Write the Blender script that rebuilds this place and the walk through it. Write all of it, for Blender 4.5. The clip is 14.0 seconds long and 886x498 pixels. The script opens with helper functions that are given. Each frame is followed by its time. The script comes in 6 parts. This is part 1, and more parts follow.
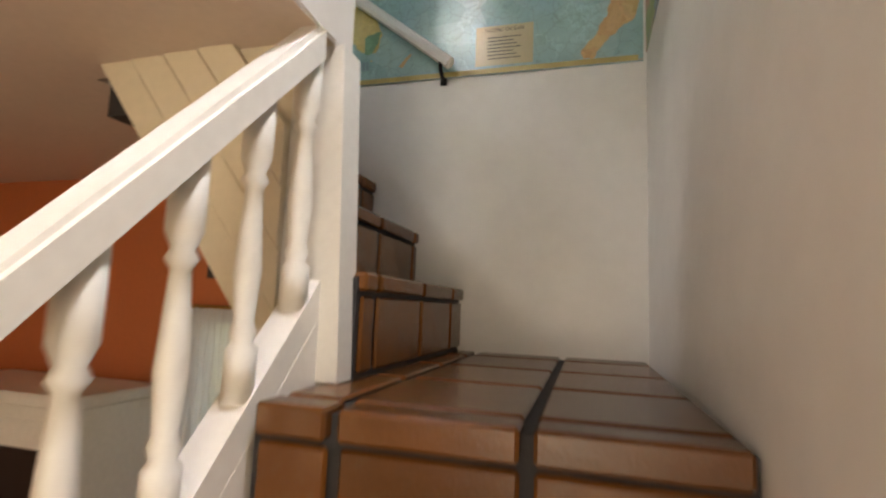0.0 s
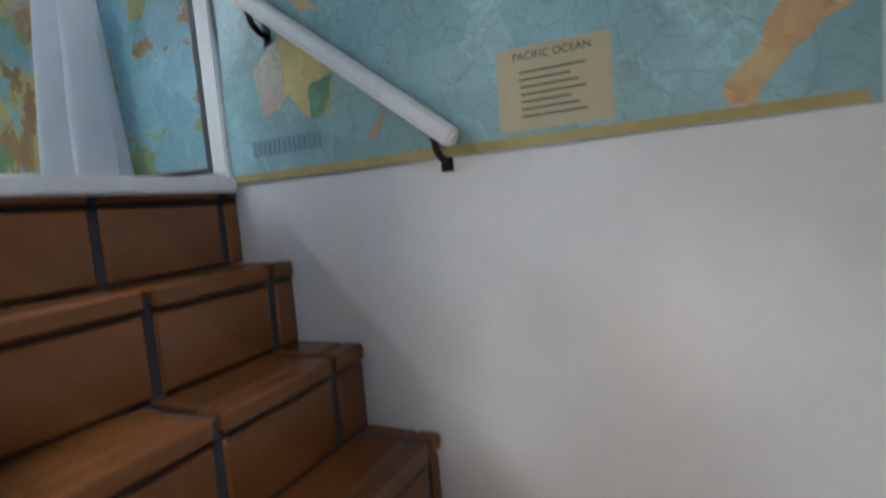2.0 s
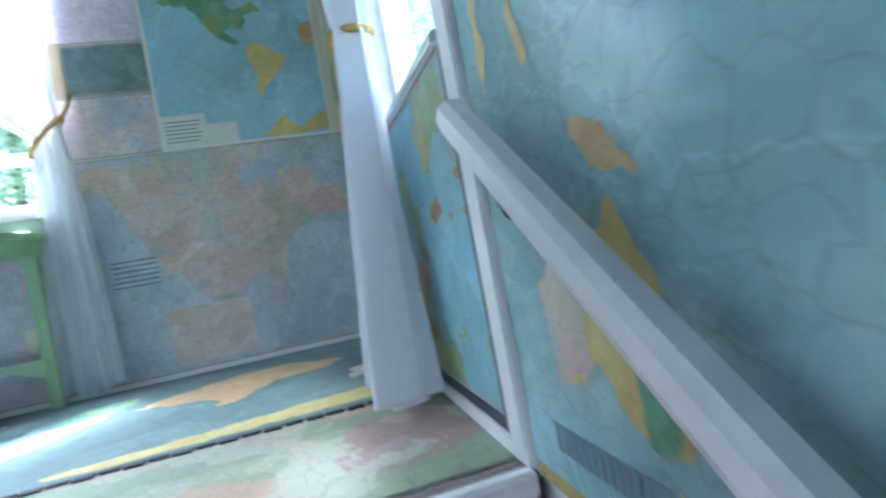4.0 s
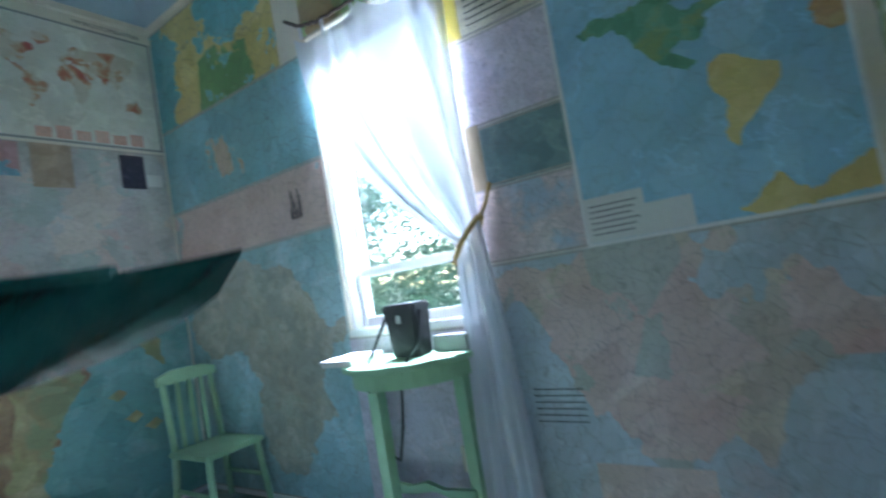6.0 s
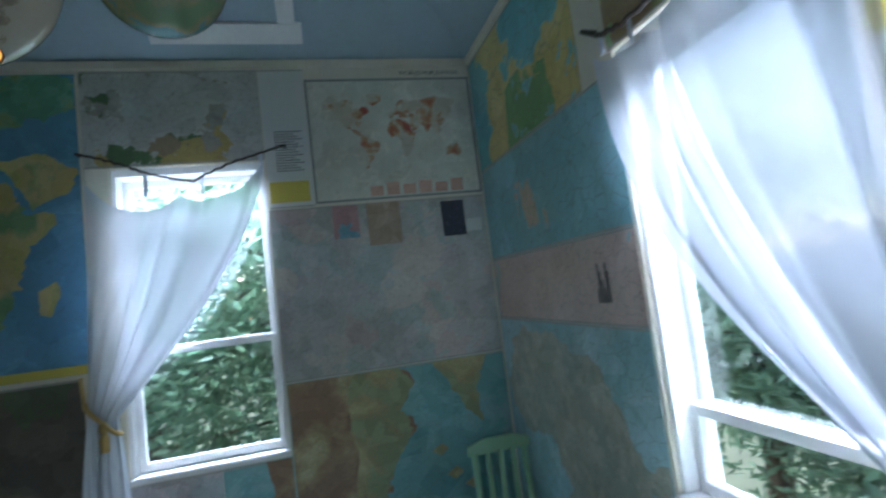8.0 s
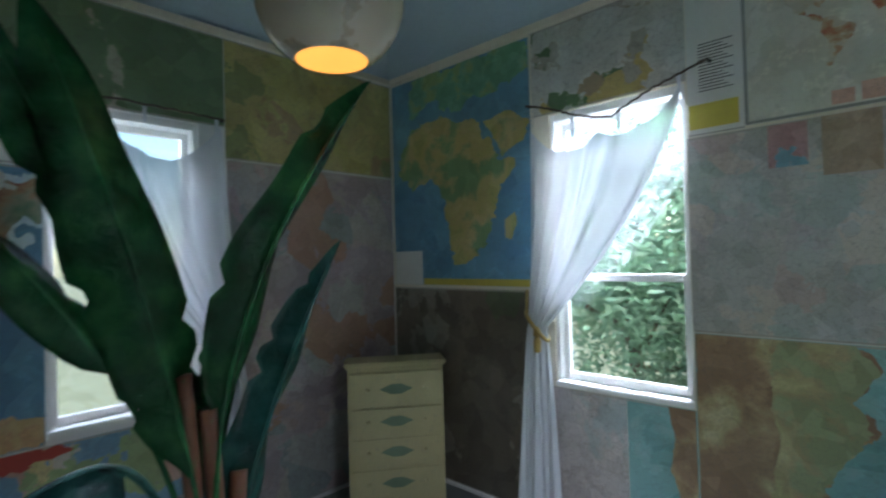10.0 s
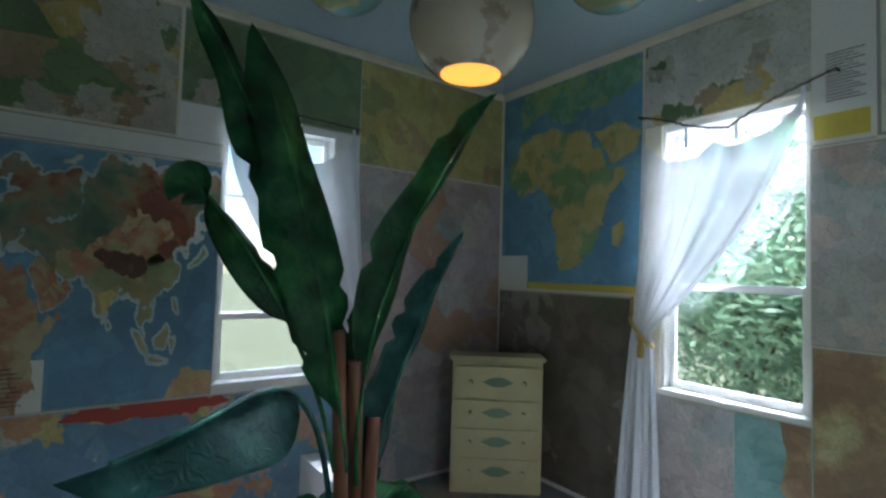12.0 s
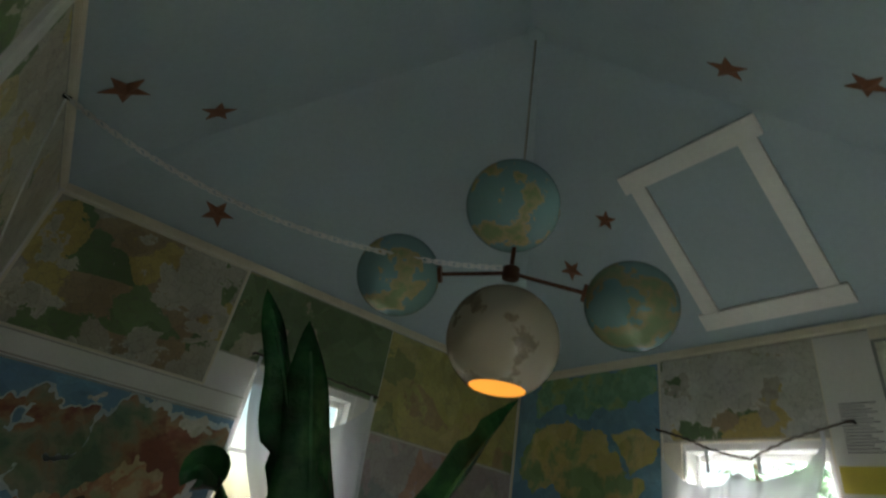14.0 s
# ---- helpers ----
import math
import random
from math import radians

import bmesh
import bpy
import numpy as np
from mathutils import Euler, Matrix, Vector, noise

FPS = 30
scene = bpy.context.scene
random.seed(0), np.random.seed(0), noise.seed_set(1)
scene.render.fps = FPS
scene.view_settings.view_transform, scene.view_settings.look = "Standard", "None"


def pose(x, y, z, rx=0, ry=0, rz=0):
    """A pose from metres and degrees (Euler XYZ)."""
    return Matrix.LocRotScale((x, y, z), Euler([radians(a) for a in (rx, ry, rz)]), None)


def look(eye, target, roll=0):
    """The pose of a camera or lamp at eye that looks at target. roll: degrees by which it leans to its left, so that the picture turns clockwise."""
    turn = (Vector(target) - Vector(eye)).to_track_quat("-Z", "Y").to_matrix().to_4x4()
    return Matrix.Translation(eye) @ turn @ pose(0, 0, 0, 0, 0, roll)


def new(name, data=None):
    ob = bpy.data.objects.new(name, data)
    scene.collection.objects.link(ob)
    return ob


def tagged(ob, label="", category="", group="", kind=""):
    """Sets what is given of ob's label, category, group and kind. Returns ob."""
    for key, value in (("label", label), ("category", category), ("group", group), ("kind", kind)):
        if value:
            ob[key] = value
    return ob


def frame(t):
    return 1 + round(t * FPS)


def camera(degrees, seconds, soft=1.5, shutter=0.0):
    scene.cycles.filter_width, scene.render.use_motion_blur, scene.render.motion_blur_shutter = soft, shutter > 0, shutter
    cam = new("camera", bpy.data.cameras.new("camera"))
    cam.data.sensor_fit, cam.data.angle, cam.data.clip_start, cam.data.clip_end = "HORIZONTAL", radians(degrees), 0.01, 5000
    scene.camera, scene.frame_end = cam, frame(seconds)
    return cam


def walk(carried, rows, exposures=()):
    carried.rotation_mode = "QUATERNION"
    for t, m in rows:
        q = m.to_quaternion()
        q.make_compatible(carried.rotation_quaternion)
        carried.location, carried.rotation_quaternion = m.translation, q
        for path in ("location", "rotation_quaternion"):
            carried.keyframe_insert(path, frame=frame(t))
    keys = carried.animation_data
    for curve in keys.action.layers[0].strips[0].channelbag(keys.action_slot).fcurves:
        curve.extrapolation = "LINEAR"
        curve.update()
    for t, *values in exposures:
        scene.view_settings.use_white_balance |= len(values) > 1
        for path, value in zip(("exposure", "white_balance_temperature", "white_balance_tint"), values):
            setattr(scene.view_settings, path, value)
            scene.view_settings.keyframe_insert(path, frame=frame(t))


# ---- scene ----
import collections

cam = camera(82.7, 14.0, soft=2.2, shutter=0.5)
PATH = [
    (0, (2.996, -1.929, -0.957), (2.448, -0.02, -0.727), 2.2),
    (0.5, (2.984, -1.694, -0.746), (2.416, 0.219, -0.603), -0.9),
    (1, (2.968, -1.491, -0.485), (2.346, 0.409, -0.526), -2.1),
    (1.5, (2.92, -1.276, -0.3), (2.172, 0.571, -0.464), -2.6),
    (2, (2.893, -1.065, -0.111), (2.039, 0.735, -0.288), -4.9),
    (2.2, (2.879, -0.976, -0.022), (1.916, 0.771, -0.172), -6.0),
    (4.3, (2.335, -0.24, 0.421), (0.351, 0.011, 0.399), -11.6),
    (4.5, (2.234, -0.22, 0.476), (0.235, -0.165, 0.45), -12.4),
    (5, (1.972, -0.156, 0.665), (0.041, -0.677, 0.706), -12.5),
    (5.5, (1.782, -0.219, 0.824), (-0.026, -1.07, 0.909), -11.2),
    (6, (1.613, -0.263, 0.981), (-0.038, -1.386, 1.093), -9.7),
    (6.5, (1.47, -0.323, 1.152), (0.131, -1.803, 1.277), -7.2),
    (7, (1.312, -0.401, 1.278), (0.324, -2.126, 1.496), -7.2),
    (7.5, (1.114, -0.467, 1.397), (0.368, -2.306, 1.645), -7.8),
    (8, (0.956, -0.583, 1.5), (0.469, -2.517, 1.653), -7.0),
    (8.5, (0.732, -0.784, 1.474), (0.806, -2.779, 1.596), -6.6),
    (9, (0.578, -0.911, 1.544), (1.299, -2.774, 1.642), -5.9),
    (11.5, (0.336, -0.652, 1.398), (1.931, -1.858, 1.431), 1.8),
    (12, (0.317, -0.629, 1.398), (1.936, -1.801, 1.492), 1.7),
    (12.5, (0.337, -0.557, 1.389), (1.915, -1.703, 1.833), 2.7),
    (13, (0.293, -0.566, 1.445), (1.863, -1.646, 2.05), 4.0),
    (13.5, (0.254, -0.529, 1.523), (1.776, -1.522, 2.359), 7.8),
    (14, (0.259, -0.498, 1.561), (1.739, -1.405, 2.555), 11.4),
]
walk(cam, [(t, look(eye, target, roll)) for t, eye, target, roll in PATH],
     [(0, 2.6, 8100, 10), (1, 2.5, 7400, 10), (2, 2.65, 6100, 10), (4.3, 3.0, 5500, 8), (5.0, 2.6, 5400, 8), (5.5, 2.35, 5300, 8), (6.1, 2.1, 5300, 8), (7, 1.62, 5300, 8), (8, 1.33, 5400, 8), (9, 1.4, 6000, 8), (11.5, 1.8, 6000, 8), (12.5, 1.5, 6400, 9), (14, 1.13, 7700, 9)])
# ---- world, sun, large lights ----
XC, YB, EAVE, PITCH = 3.21, -3.27, 2.80, 0.73     # east wall, south wall, eaves height, slope of the tented ceiling
GF, LOWCEIL = -2.9, -0.372                         # lower storey's floor and ceiling

world = bpy.data.worlds.new("sky")
scene.world = world
world.use_nodes = True
wn = world.node_tree.nodes
sky = wn.new("ShaderNodeTexSky")
sky.sky_type, sky.sun_disc = "NISHITA", False
sky.sun_elevation, sky.sun_rotation = radians(27), radians(200)
world.node_tree.links.new(sky.outputs[0], wn["Background"].inputs[0])
wn["Background"].inputs[1].default_value = 0.15

sun = new("sun", bpy.data.lights.new("sun", "SUN"))
sun.data.energy, sun.data.angle, sun.data.color = 2.5, radians(0.6), (1.0, 0.93, 0.82)
sun.matrix_world = look((0, 0, 6), (2.2, 6.0, 6 - 6.39 * math.tan(radians(27))))


def area_lamp(name, eye, target, w, h, energy, color=(0.82, 0.86, 1.0)):
    lamp = new(name, bpy.data.lights.new(name, "AREA"))
    lamp.data.shape, lamp.data.size, lamp.data.size_y = "RECTANGLE", w, h
    lamp.data.energy, lamp.data.color = energy, color
    lamp.matrix_world = look(eye, target)
    return lamp


area_lamp("skylight_west", (-0.62, -1.57, 2.6), (2.2, -1.2, 0.6), 0.9, 0.5, 225)
area_lamp("skylight_south", (1.3, YB - 1.6, 3.2), (1.9, 0.0, 0.0), 1.6, 0.8, 500)
area_lamp("skylight_east", (XC + 0.62, -1.585, 2.95), (XC - 1.2, -1.585, 0.9), 0.9, 0.6, 75)
area_lamp("skylight_north", (1.3, 0.62, 2.85), (1.5, -1.0, 0.6), 0.9, 0.6, 40)
# unseen warm fill added for newel and stair wall; no window stands here
area_lamp("lower_room_fill", (0.9, -3.2, -1.6), (2.4, -1.0, -1.0), 1.2, 1.2, 1.9, (1.0, 0.78, 0.55))
# second added fill, below the upper floor, brightening the walls of the stairs
area_lamp("lower_stair_fill", (2.83, -3.1, -1.15), (2.5, 0.0, -0.4), 0.6, 0.8, 2.1, (1.0, 0.86, 0.74))

# ---- materials ----


def node_mat(name):
    m = bpy.data.materials.new(name)
    m.use_nodes = True
    return m, m.node_tree.nodes, m.node_tree.links, m.node_tree.nodes["Principled BSDF"]


def ramp_node(n, stops, mode="LINEAR"):
    r = n.new("ShaderNodeValToRGB")
    r.color_ramp.interpolation = mode
    e = r.color_ramp.elements
    while len(e) < len(stops):
        e.new(0.5)
    for el, (p, c) in zip(e, stops):
        el.position, el.color = p, (*c, 1)
    return r


def noise_node(n, l, vec, scale, detail=4.0, rough=0.55, dist=0.0):
    t = n.new("ShaderNodeTexNoise")
    t.inputs["Scale"].default_value, t.inputs["Detail"].default_value = scale, detail
    t.inputs["Roughness"].default_value, t.inputs["Distortion"].default_value = rough, dist
    l.new(vec, t.inputs["Vector"])
    return t.outputs[0]


def mix_node(n, l, fac, a, b, mode="MIX"):
    m = n.new("ShaderNodeMix")
    m.data_type, m.blend_type = "RGBA", mode
    for sock, v in ((m.inputs[0], fac), (m.inputs[6], a), (m.inputs[7], b)):
        if isinstance(v, (int, float)):
            sock.default_value = v
        elif isinstance(v, tuple):
            sock.default_value = (*v, 1)
        else:
            l.new(v, sock)
    return m.outputs[2]


def bump_node(n, l, height, strength, dist, bsdf):
    b = n.new("ShaderNodeBump")
    b.inputs["Strength"].default_value, b.inputs["Distance"].default_value = strength, dist
    l.new(height, b.inputs["Height"])
    l.new(b.outputs[0], bsdf.inputs["Normal"])


def surface(name, color, rough=0.6, var=0.12, scale=3.0, grain=60.0, bump=0.2, metal=0.0, spots=None, random_var=0.0):
    """A plain surface with stains at two scales, grain and fine relief."""
    m, n, l, b = node_mat(name)
    co = n.new("ShaderNodeTexCoord").outputs["Object"]
    big = noise_node(n, l, co, scale, 5, 0.6)
    fine = noise_node(n, l, co, grain, 3, 0.6)
    dark = tuple(c * (1 - var) for c in color)
    light = tuple(min(1, c * (1 + var * 0.6)) for c in color)
    col = mix_node(n, l, big, dark, light)
    g = ramp_node(n, [(0.3, (0.9, 0.9, 0.9)), (0.7, (1.0, 1.0, 1.0))])
    l.new(fine, g.inputs[0])
    col = mix_node(n, l, 0.6, col, g.outputs[0], "MULTIPLY")
    if spots:
        sp = ramp_node(n, [(0.55, (0, 0, 0)), (0.7, (1, 1, 1))])
        l.new(noise_node(n, l, co, scale * 4, 6, 0.7), sp.inputs[0])
        col = mix_node(n, l, sp.outputs[0], col, spots)
    if random_var:
        info = n.new("ShaderNodeObjectInfo")
        hv = n.new("ShaderNodeHueSaturation")
        mr = n.new("ShaderNodeMapRange")
        mr.inputs[3].default_value, mr.inputs[4].default_value = 1 - random_var, 1 + random_var
        l.new(info.outputs["Random"], mr.inputs[0])
        l.new(mr.outputs[0], hv.inputs["Value"])
        l.new(col, hv.inputs["Color"])
        col = hv.outputs[0]
    l.new(col, b.inputs["Base Color"])
    b.inputs["Roughness"].default_value, b.inputs["Metallic"].default_value = rough, metal
    if bump:
        bump_node(n, l, fine, bump, 0.004, b)
    return m


def faded(c, f=0.3, gain=1.35):
    """An ink yellowed and greyed by age."""
    g = 0.3 * c[0] + 0.5 * c[1] + 0.2 * c[2]
    return tuple(min(0.8, gain * (a * (1 - f) + g * k * f)) for a, k in zip(c, (1.12, 1.0, 0.86)))


def map_print(name, sea, lands, scale=2.2, level=0.5, seed=0.0, ink=0.35, age=0.25, rough=0.5, palette=None):
    """A printed sheet: sea and land from noise, tinted bands of land, fine roads and rivers, age stains and creases."""
    sea, lands = faded(sea), [faded(d) for d in lands]
    palette = palette and [faded(d) for d in palette]
    m, n, l, b = node_mat(name)
    tc = n.new("ShaderNodeTexCoord")
    mp = n.new("ShaderNodeMapping")
    mp.inputs["Location"].default_value = (seed * 3.1, seed * 1.7, seed * 2.3)
    l.new(tc.outputs["Object"], mp.inputs[0])
    co = mp.outputs[0]
    shape = noise_node(n, l, co, scale, 9, 0.6, 0.3)
    stops = [(0.0, sea), (level - 0.012, sea), (level - 0.004, tuple(min(1, c * 1.25) for c in sea))]
    for i, c in enumerate(lands):
        stops.append((min(0.99, level + 0.004 + i * 0.065), c))
    r = ramp_node(n, stops)
    l.new(shape, r.inputs[0])
    tinted = r.outputs[0]
    if palette:
        wob = n.new("ShaderNodeMix")
        wob.data_type, wob.blend_type = "RGBA", "ADD"
        wob.inputs[0].default_value = 0.3
        l.new(co, wob.inputs[6])
        l.new(noise_node(n, l, co, scale * 2.2, 6, 0.6), wob.inputs[7])
        cells = n.new("ShaderNodeTexVoronoi")
        cells.inputs["Scale"].default_value = scale * 1.5
        l.new(wob.outputs[2], cells.inputs["Vector"])
        cr = ramp_node(n, [(k / len(palette), c) for k, c in enumerate(palette)], "CONSTANT")
        sep = n.new("ShaderNodeSeparateColor")
        l.new(cells.outputs["Color"], sep.inputs[0])
        l.new(sep.outputs[0], cr.inputs[0])
        mask = ramp_node(n, [(level - 0.004, (0, 0, 0)), (level + 0.004, (1, 1, 1))])
        l.new(shape, mask.inputs[0])
        tinted = mix_node(n, l, mask.outputs[0], tinted, cr.outputs[0])
    regions = n.new("ShaderNodeTexVoronoi")
    regions.inputs["Scale"].default_value = scale * 3.5
    l.new(co, regions.inputs["Vector"])
    grey = n.new("ShaderNodeRGBToBW")
    l.new(regions.outputs["Color"], grey.inputs[0])
    col = mix_node(n, l, 0.28, tinted, grey.outputs[0], "SOFT_LIGHT")
    mott = ramp_node(n, [(0.3, (0.66, 0.64, 0.6)), (0.46, (1, 1, 1)), (0.75, (0.9, 0.92, 0.94))])
    l.new(noise_node(n, l, co, scale * 9, 8, 0.72, 0.8), mott.inputs[0])
    col = mix_node(n, l, 0.65, col, mott.outputs[0], "MULTIPLY")
    lines = n.new("ShaderNodeTexVoronoi")
    lines.feature = "DISTANCE_TO_EDGE"
    lines.inputs["Scale"].default_value = scale * 8
    warp = n.new("ShaderNodeMix")
    warp.data_type, warp.blend_type = "RGBA", "ADD"
    warp.inputs[0].default_value = 0.06
    l.new(co, warp.inputs[6])
    l.new(noise_node(n, l, co, scale * 6, 4), warp.inputs[7])
    l.new(warp.outputs[2], lines.inputs["Vector"])
    lr = ramp_node(n, [(0.0, (1, 1, 1)), (0.035, (0, 0, 0))])
    l.new(lines.outputs[0], lr.inputs[0])
    specks = ramp_node(n, [(0.66, (0, 0, 0)), (0.72, (1, 1, 1))])
    l.new(noise_node(n, l, co, 55, 2, 0.5), specks.inputs[0])
    both = mix_node(n, l, 0.5, lr.outputs[0], specks.outputs[0], "ADD")
    dim = n.new("ShaderNodeMath")
    dim.operation = "MULTIPLY"
    dim.inputs[1].default_value = ink * 1.4
    l.new(both, dim.inputs[0])
    col = mix_node(n, l, dim.outputs[0], col, (0.16, 0.13, 0.13))
    old = ramp_node(n, [(0.32, (0.62, 0.55, 0.44)), (0.6, (1, 1, 1))])
    l.new(noise_node(n, l, co, 1.6, 6, 0.65), old.inputs[0])
    col = mix_node(n, l, age * 2, col, old.outputs[0], "MULTIPLY")
    l.new(col, b.inputs["Base Color"])
    b.inputs["Roughness"].default_value = rough
    bump_node(n, l, noise_node(n, l, co, 7, 5, 0.6, 0.6), 0.5, 0.009, b)
    return m


WHITE = surface("white_paint", (0.78, 0.77, 0.74), 0.45, 0.08, 2.5, 40, 0.12)
PLASTER = surface("white_plaster", (0.76, 0.74, 0.72), 0.34, 0.08, 1.6, 9, 0.5)
GLOSSWALL = surface("glossy_white_plaster", (0.77, 0.76, 0.74), 0.34, 0.06, 1.6, 9, 0.3)
gb = GLOSSWALL.node_tree.nodes["Principled BSDF"]
gb.inputs["Coat Weight"].default_value, gb.inputs["Coat Roughness"].default_value = 0.06, 0.1
CREAM = surface("cream_paint", (0.74, 0.68, 0.55), 0.5, 0.1, 2, 40, 0.15)
ORANGE = surface("orange_wall_paint", (0.56, 0.17, 0.07), 0.6, 0.15, 1.5, 50, 0.2)
CEIL = surface("pale_blue_paint", (0.38, 0.48, 0.53), 0.6, 0.1, 1.3, 40, 0.15)
LOWPAINT = surface("pinkish_ceiling_paint", (0.68, 0.58, 0.52), 0.6, 0.1, 1.3, 40, 0.15)
TILE = surface("terracotta_tile", (0.15, 0.054, 0.013), 0.24, 0.4, 9, 120, 0.25, spots=(0.125, 0.056, 0.02), random_var=0.25)
GROUT = surface("dark_grout", (0.035, 0.035, 0.04), 0.85, 0.3, 12, 150, 0.5)
GREENWOOD = surface("pale_green_paint", (0.36, 0.55, 0.33), 0.5, 0.15, 8, 80, 0.2)
DARKWOOD = surface("dark_wood", (0.06, 0.035, 0.02), 0.5, 0.3, 10, 80, 0.3)
BLACK = surface("black_leather", (0.012, 0.012, 0.014), 0.45, 0.3, 12, 160, 0.3)
IRON = surface("black_iron", (0.015, 0.014, 0.013), 0.5, 0.3, 12, 100, 0.3, metal=0.6)
BRONZE = surface("dark_red_bronze", (0.14, 0.055, 0.03), 0.4, 0.3, 9, 90, 0.15, metal=0.6)
BRASS = surface("aged_brass", (0.45, 0.28, 0.1), 0.35, 0.3, 9, 90, 0.15, metal=0.9)
STEEL = surface("chrome_chain", (0.72, 0.72, 0.7), 0.42, 0.15, 9, 90, 0.1, metal=0.5)
GOLD = surface("gold_cord", (0.5, 0.34, 0.1), 0.55, 0.3, 20, 300, 0.6)
PAPER = surface("paper_white", (0.72, 0.71, 0.66), 0.6, 0.1, 4, 60, 0.1)
YELLOWPAPER = surface("yellow_paper", (0.62, 0.5, 0.08), 0.6, 0.15, 4, 60, 0.1)
INK = surface("printed_ink", (0.03, 0.03, 0.035), 0.6, 0.2, 20, 100, 0)
TERRACOTTA = surface("red_clay_star", (0.24, 0.1, 0.05), 0.7, 0.35, 12, 120, 0.5)
CERAMIC = surface("white_ceramic", (0.78, 0.78, 0.76), 0.2, 0.05, 5, 60, 0.05)
DRESSER = surface("faded_cream_paint", (0.58, 0.5, 0.27), 0.5, 0.2, 6, 70, 0.25, spots=(0.45, 0.4, 0.24))
DECAL = surface("dull_green_decoration", (0.2, 0.27, 0.18), 0.55, 0.25, 9, 80, 0.1)
SOIL = surface("potting_soil", (0.03, 0.02, 0.012), 0.9, 0.4, 20, 100, 0.8)
STEMMAT = surface("brown_stem", (0.2, 0.08, 0.045), 0.4, 0.4, 8, 90, 0.3, spots=(0.1, 0.12, 0.04))
SIDING = surface("outside_boards", (0.5, 0.48, 0.44), 0.7, 0.15, 3, 40, 0.2)
GRASS = surface("dry_grass", (0.34, 0.33, 0.2), 0.9, 0.35, 1.4, 18, 0.5)
LEAFOUT = surface("tree_leaf", (0.14, 0.21, 0.14), 0.45, 0.4, 1.2, 20, 0.1, random_var=0.1)
tl = LEAFOUT.node_tree.nodes.new("ShaderNodeBsdfTranslucent")
tl.inputs[0].default_value = (0.28, 0.42, 0.29, 1)
mx = LEAFOUT.node_tree.nodes.new("ShaderNodeMixShader")
mx.inputs[0].default_value = 0.5
LEAFOUT.node_tree.links.new(LEAFOUT.node_tree.nodes["Principled BSDF"].outputs[0], mx.inputs[1])
LEAFOUT.node_tree.links.new(tl.outputs[0], mx.inputs[2])
LEAFOUT.node_tree.links.new(mx.outputs[0], LEAFOUT.node_tree.nodes["Material Output"].inputs[0])
BARK = surface("bark", (0.1, 0.07, 0.045), 0.9, 0.35, 8, 30, 0.8)


def leaf_mat(name, a, b2):
    m, n, l, b = node_mat(name)
    co = n.new("ShaderNodeTexCoord").outputs["Object"]
    w = n.new("ShaderNodeTexNoise")
    w.inputs["Scale"].default_value, w.inputs["Detail"].default_value = 9, 6
    l.new(co, w.inputs["Vector"])
    r = ramp_node(n, [(0.25, tuple(c * 0.35 for c in a)), (0.5, a), (0.72, b2)])
    l.new(w.outputs[0], r.inputs[0])
    l.new(r.outputs[0], b.inputs["Base Color"])
    b.inputs["Roughness"].default_value = 0.2
    bump_node(n, l, noise_node(n, l, co, 26, 4, 0.6, 1.2), 0.55, 0.012, b)
    return m


LEAF = leaf_mat("glossy_banana_leaf", (0.018, 0.11, 0.036), (0.05, 0.22, 0.07))
LEAFBLUE = leaf_mat("bluish_leaf_underside", (0.02, 0.1, 0.085), (0.06, 0.2, 0.17))


def cloth_mat():
    m, n, l, b = node_mat("thin_white_cotton")
    b.inputs["Base Color"].default_value, b.inputs["Roughness"].default_value = (0.7, 0.72, 0.76, 1), 0.9
    co = n.new("ShaderNodeTexCoord").outputs["Object"]
    bump_node(n, l, noise_node(n, l, co, 240, 2), 0.1, 0.001, b)
    tl = n.new("ShaderNodeBsdfTranslucent")
    tl.inputs[0].default_value = (0.85, 0.88, 0.93, 1)
    tr = n.new("ShaderNodeBsdfTransparent")
    m1, m2 = n.new("ShaderNodeMixShader"), n.new("ShaderNodeMixShader")
    m1.inputs[0].default_value, m2.inputs[0].default_value = 0.035, 0.13
    l.new(b.outputs[0], m1.inputs[1])
    l.new(tl.outputs[0], m1.inputs[2])
    l.new(m1.outputs[0], m2.inputs[1])
    l.new(tr.outputs[0], m2.inputs[2])
    l.new(m2.outputs[0], n["Material Output"].inputs[0])
    return m


CLOTH = cloth_mat()


def glass_mat():
    m, n, l, b = node_mat("window_glass")
    g, t, mx = n.new("ShaderNodeBsdfGlossy"), n.new("ShaderNodeBsdfTransparent"), n.new("ShaderNodeMixShader")
    g.inputs["Roughness"].default_value = 0.02
    t.inputs[0].default_value = (0.93, 0.97, 0.96, 1)
    mx.inputs[0].default_value = 0.06
    l.new(t.outputs[0], mx.inputs[1])
    l.new(g.outputs[0], mx.inputs[2])
    l.new(mx.outputs[0], n["Material Output"].inputs[0])
    return m


GLASS = glass_mat()


def glow(name, color, strength):
    m, n, l, b = node_mat(name)
    b.inputs["Base Color"].default_value = (*color, 1)
    b.inputs["Emission Color"].default_value = (*color, 1)
    b.inputs["Emission Strength"].default_value = strength
    return m


